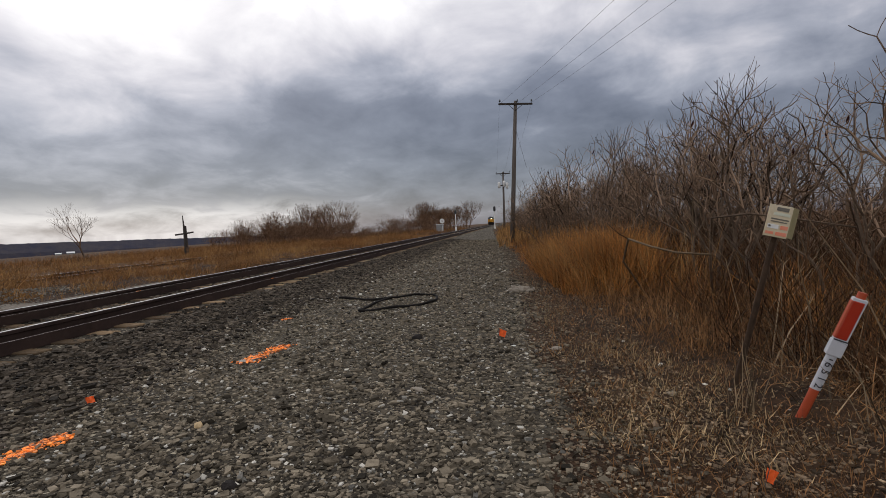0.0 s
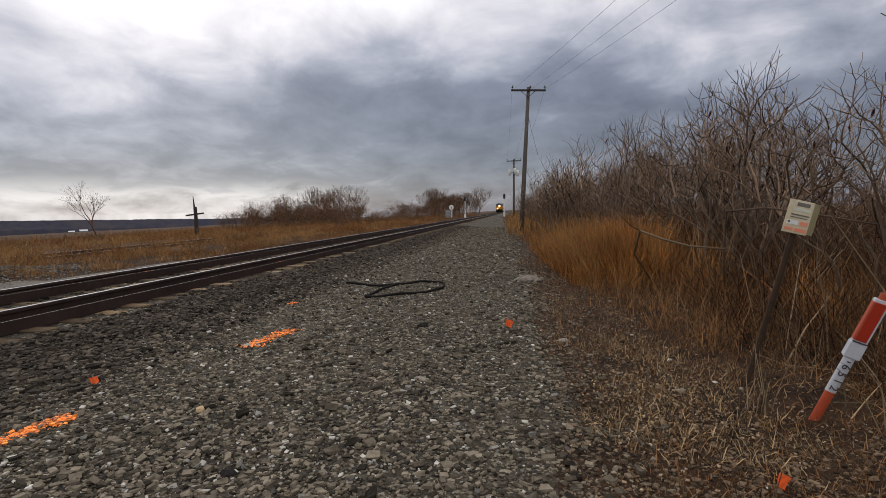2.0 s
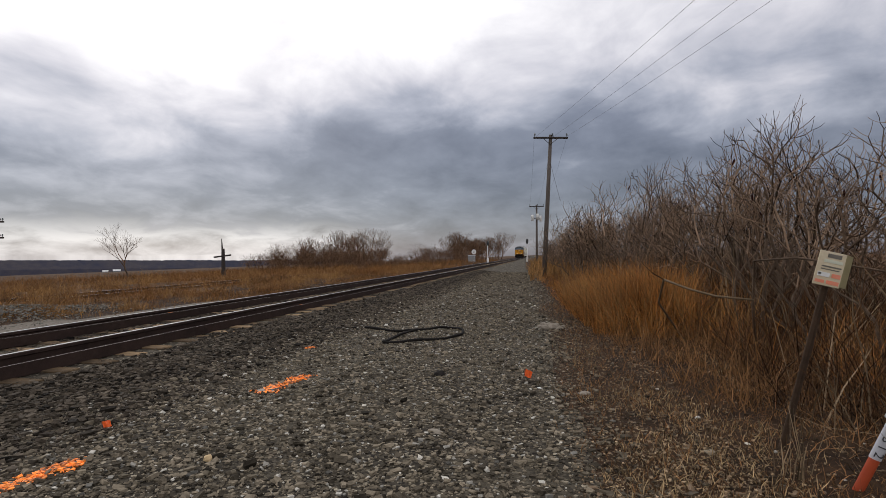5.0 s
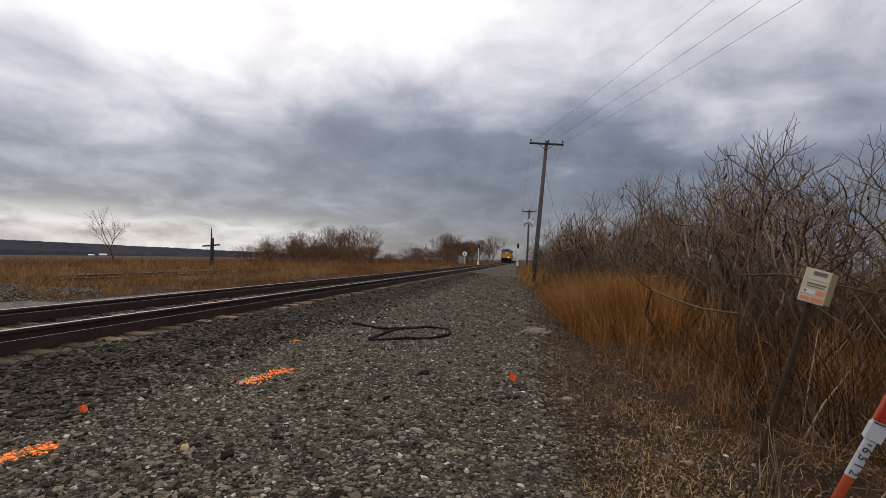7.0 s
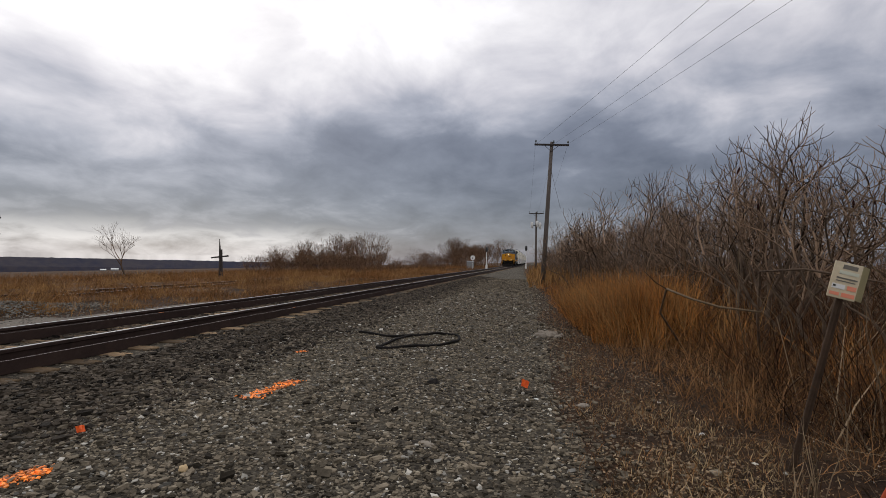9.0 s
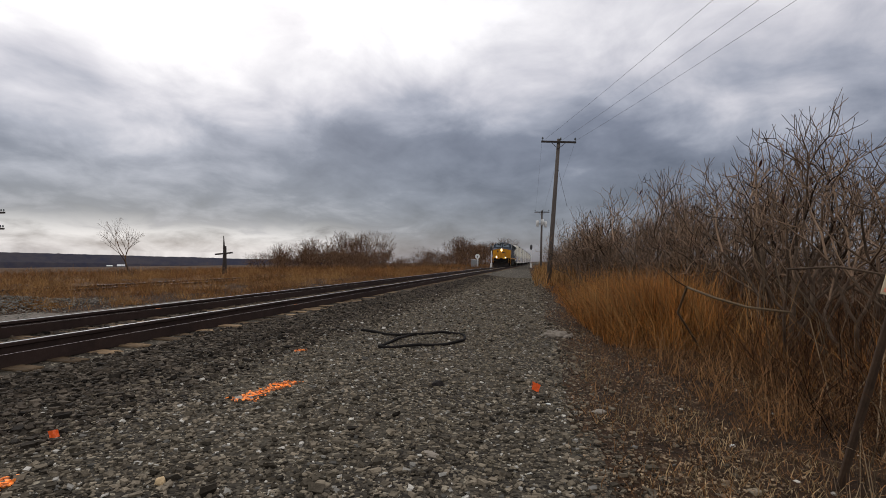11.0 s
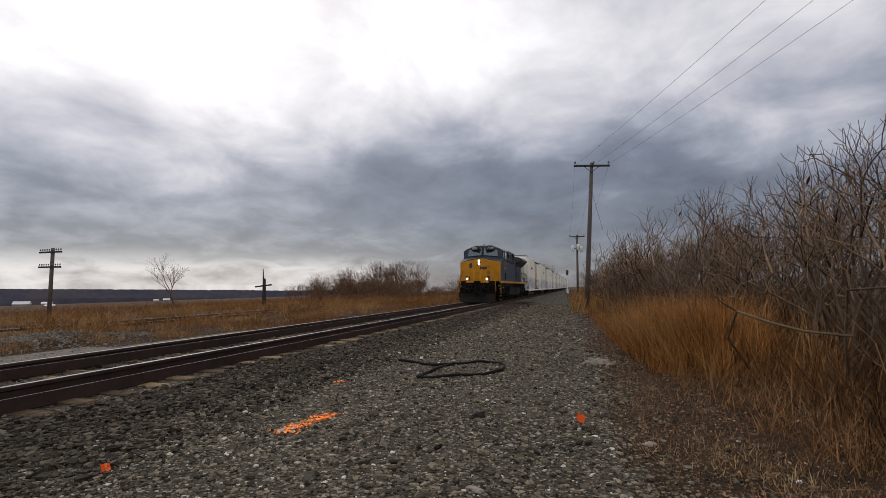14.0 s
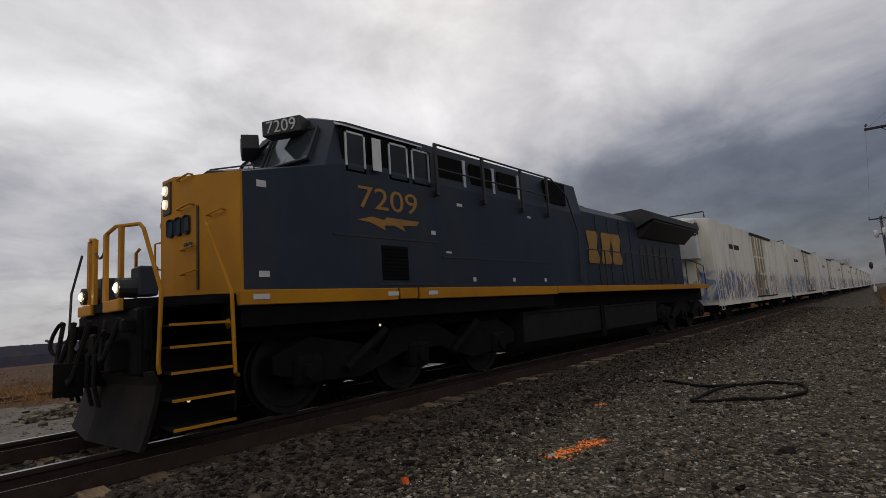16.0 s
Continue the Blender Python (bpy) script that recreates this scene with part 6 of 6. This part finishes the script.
    prism(bm, [(-.51 + .13 * a, 2.62 + .17 * b) for a, b in ((-1, -.7), (-.7, -1), (.7, -1), (1, -.7), (1, .7), (.7, 1), (-.7, 1), (-1, .7))], "y", -.038, -.026)
    for v in bm.verts:
        v.co = far @ v.co
    P("door_window", bm, GLASS, "rounded dark door window", parent=d)
    bm = bmesh.new()
    tube(bm, [far @ Vector(w) for w in ((-.22, -.03, 1.95), (-.22, -.10, 1.97), (-.22, -.10, 2.30), (-.22, -.03, 2.32))], .014, 5)
    P("door_handle", bm, LOCO_YELLOW, parent=d)
    slant = pose(0, 0, 0, 0, 0, 8.9)
    for x0 in (.02, .20, .38):
        bm = bmesh.new()
        box(bm, 0, .14, -.006, .006, -.115, .115, .03, m=slant @ Matrix.Translation((x0, -.246, 2.42)))
        P("nose_emblem", bm, LOCO_BLUE, "worn dark emblem block")
    for x0, z in ((.30, 3.0), (.95, 2.45), (.32, 2.62), (.40, 2.10), (.40, 1.80)):
        bm = bmesh.new()
        tube(bm, [slant @ Vector(w) for w in ((x0, -.24, z), (x0, -.30, z), (x0 + .28, -.30, z + .03), (x0 + .28, -.24, z + .03))], .012, 5)
        P("grab_iron", bm, LOCO_YELLOW)
    bm = bmesh.new()
    for q in (.44, .54):
        lathe(bm, [(.035, 0), (.03, .02)], 10, slant @ pose(q, -.243, 2.16, 90))
    box(bm, .66, .70, -.25, -.235, 1.60, 2.62, m=slant)
    P("nose_fittings", bm, BLACK)
    # handrails of the front platform
    for s in (-1, 1):
        bm = bmesh.new()
        tube(bm, [(s * 1.28, -.74, .72), (s * 1.30, -.76, .80), (s * 1.26, -.72, 1.55), (s * .98, -.80, 2.24), (s * .92, -.82, 2.30), (s * .50, -.93, 2.33), (s * .22, -.95, 2.28)], .022, 7)
        P("front_handrail", bm, LOCO_YELLOW, "yellow front handrail")
        for x, y, h in ((.22, -.95, 2.28), (.62, -.91, 2.32)):
            bm = bmesh.new()
            box(bm, s * x - .045, s * x + .045, y - .02, y + .02, 1.5, h)
            P("handrail_post", bm, LOCO_YELLOW)
        bm = bmesh.new()
        tube(bm, [(s * 1.50, -.04, .62), (s * 1.56, -.10, .66), (s * 1.55, -.12, 1.50), (s * 1.20, -.22, 2.28), (s * 1.12, -.20, 2.33)], .022, 7)
        P("step_handrail", bm, LOCO_YELLOW, "yellow step handrail")
        # steps
        for k, z in enumerate((.21, .48, .74, .99, 1.21)):
            bm = bmesh.new()
            box(bm, min(s * 1.20, s * (1.62 - .03 * k)), max(s * 1.20, s * (1.62 - .03 * k)), -.72, -.14, z - .03, z - .01)
            st = P("step", bm, LOCO_BLACK)
            bm = bmesh.new()
            xo = s * (1.62 - .03 * k)
            box(bm, xo - .012, xo + .012, -.73, -.13, z - .028, z - .002)
            P("step_edge", bm, LOCO_YELLOW, "yellow step edge", st)
        bm = bmesh.new()
        box(bm, s * 1.18 - .02, s * 1.18 + .02, -.78, -.08, .15, 1.40)
        box(bm, min(s * 1.2, s * 1.5), max(s * 1.2, s * 1.5), -.09, -.06, .25, 1.40)
        P("step_well", bm, LOCO_BLACK)
        bm = bmesh.new()
        lathe(bm, [(.06, 0), (.05, .01)], 12, pose(s * 1.40, -.095, 1.17, 90))
        P("reflector", bm, LOCO_YELLOW)
    bm = bmesh.new()
    tube(bm, [(-.22 + .44 * q / 8, -.95, 2.15 - .12 * math.sin(math.pi * q / 8)) for q in range(9)], .014, 5)
    P("chain", bm, BLACK)
    bm = bmesh.new()
    tube(bm, [(-.95, .35, 3.12), (-.95, .35, 3.20), (.2, .25, 3.26), (.9, .5, 3.20), (.9, .5, 3.1)], .012, 5)
    P("hood_rail", bm, BLACK)
    # small lit lamps under the sill
    bm = bmesh.new()
    for y, z in ((-.55, .44), (2.05, 1.02)):
        lathe(bm, [(.02, 0), (.015, .012)], 8, pose(1.5 if y < 0 else 1.42, y, z, 0, 90, 0))
    P("step_lamp", bm, LAMP, "small lit step lamp")
    return loco, wheels


def reefer(kind):
    """A white insulated boxcar; y runs from its leading end."""
    LEN, W, Z0, Z1 = 18.7, 1.53, .70, 4.24
    car = thing("refrigerated_boxcar", "white refrigerated boxcar with spray-painted lettering and grime", "boxcar", "boxcars of the train")
    paint = CAR_PAINTS[kind]
    bm = bmesh.new()
    prism(bm, [(W, Z0), (W, Z1), (.6, Z1 + .16), (-.6, Z1 + .16), (-W, Z1), (-W, Z0)], "y", 0, LEN)
    part("body", bm, paint, car)
    for s in (-1, 1):
        bm = bmesh.new()
        box(bm, min(s * W, s * (W + .05)), max(s * W, s * (W + .05)), 0, LEN, Z0 - .06, Z0 + .10)
        part("side_sill", bm, paint, car)
        bm = bmesh.new()
        box(bm, min(s * W, s * (W + .07)), max(s * W, s * (W + .07)), 7.7, 13.4, Z1 - .16, Z1 - .04)
        part("door_track", bm, DARK_POLE, car, "dark door track")
        bm = bmesh.new()
        box(bm, min(s * W, s * (W + .06)), max(s * W, s * (W + .06)), 7.7, 13.4, Z0 + .12, Z0 + .19)
        part("door_track", bm, DARK_POLE, car, "dark door track")
        bm = bmesh.new()
        box(bm, min(s * W, s * (W + .04)), max(s * W, s * (W + .04)), 8.1, 10.9, Z0 + .2, Z1 - .18, .01)
        dr = part("plug_door", bm, DOOR_TAN, car, "sliding plug door with lock bars")
        for y in (8.5, 9.1, 9.9, 10.5):
            bm = bmesh.new()
            tube(bm, [(s * (W + .07), y, Z0 + .25), (s * (W + .07), y, Z1 - .25)], .03, 6)
            part("lock_bar", bm, paint, dr)
        for z in (1.2, 2.0, 2.9):
            bm = bmesh.new()
            box(bm, min(s * (W + .03), s * (W + .06)), max(s * (W + .03), s * (W + .06)), 8.1, 10.9, z, z + .09)
            part("door_rib", bm, paint, dr)
        bm = bmesh.new()
        for a, b2 in ((3.0, 3.7), (3.9, 4.9)):
            box(bm, s * W - .004, s * W + .006, a, b2, 3.12, 3.34)
        part("lettering", bm, DARK_POLE, car, "dark unreadable lettering bar")
        for y in (.35, LEN - .35):
            bm = bmesh.new()
            for dx in (-.2, .2):
                tube(bm, [(s * (W + .06), y + dx, .5), (s * (W + .06), y + dx, 2.2)], .014, 5)
            for k in range(5):
                tube(bm, [(s * (W + .06), y - .2, .5 + k * .4), (s * (W + .06), y + .2, .5 + k * .4)], .014, 5)
            part("ladder", bm, WHITE, car)
    bm = bmesh.new()
    box(bm, -1.1, 1.1, -.35, 0, 2.6, Z1 + .02, .04)
    ru = part("cooling_unit", bm, WHITE, car, "end-mounted cooling unit")
    bm = bmesh.new()
    for k in range(5):
        box(bm, .35, 1.112, -.37, -.34, 3.55 + k * .11, 3.62 + k * .11)
    box(bm, 1.09, 1.12, -.32, -.04, 3.6, 4.1)
    part("grille", bm, BLACK, ru)
    bm = bmesh.new()
    tube(bm, [(-1.3, .02, Z1 + .05), (-1.3, .02, Z1 + .3), (1.4, .02, Z1 + .3), (1.4, .02, Z1 + .05)], .03, 5)
    part("end_platform", bm, DARK_POLE, car)
    bm = bmesh.new()
    box(bm, -.35, .35, -.4, LEN + .4, .62, .9)
    for k in range(9):
        box(bm, -1.4, 1.4, 1 + k * 2.1, 1.12 + k * 2.1, .55, .7)
    box(bm, .5, 1.1, 6, 8, .35, .65)
    part("underframe", bm, LOCO_BLACK, car)
    wheels = []
    for yc in (2.6, LEN - 2.6):
        tr = new("truck")
        tr.parent = car
        tr.matrix_basis = pose(0, yc, 0)
        for s in (-1, 1):
            bm = bmesh.new()
            prism(bm, [(-1.2, .38), (-1.2, .60), (-.5, .70), (.5, .70), (1.2, .60), (1.2, .38), (.7, .36), (.4, .16), (-.4, .16), (-.7, .36)], "x", s * 1.12, s * 1.24)
            part("sideframe", bm, TRUCK, tr)
        for y in (-.88, .88):
            wheels.append(wheelset(tr, y, .46, 1.8))
    return car, wheels


LOCO, LOCO_WHEELS = locomotive()
CARS = []
FIRST_WHEELS = []
for k in range(3):
    car, ws = reefer(k)
    CARS.append(car)
    if k == 0:
        FIRST_WHEELS = ws
for k in range(9):
    CARS.append(copy_thing(CARS[(k * 2 + 1) % 3], Matrix()))


# ---- what moves: the train ----
SPEED = 16.5                      # metres a second
END_Y = 3.352                     # the nose's shoulder when the shot ends


def on_track(y):
    return pose(XC + bend(y), y, RAIL_Z, 0, 0, math.degrees(math.atan2(bend(y) - bend(y + 8), 8)))


def motions():
    times = [0.0, 0.1] + [0.5 * k for k in range(1, 32)] + [15.9, 16.0]
    walk(LOCO, [(t, on_track(END_Y + SPEED * (16 - t))) for t in times])
    for k, car in enumerate(CARS):
        walk(car, [(t, on_track(END_Y + 19.75 + 19.75 * k + SPEED * (16 - t))) for t in times])
    for wheels, r in ((LOCO_WHEELS, .53), (FIRST_WHEELS, .46)):
        for w in wheels:
            x, y, z = w.matrix_basis.translation
            walk(w, [(f / 30, pose(x, y, z, math.degrees(SPEED * f / 30 / r) % 360)) for f in range(481)])


motions()
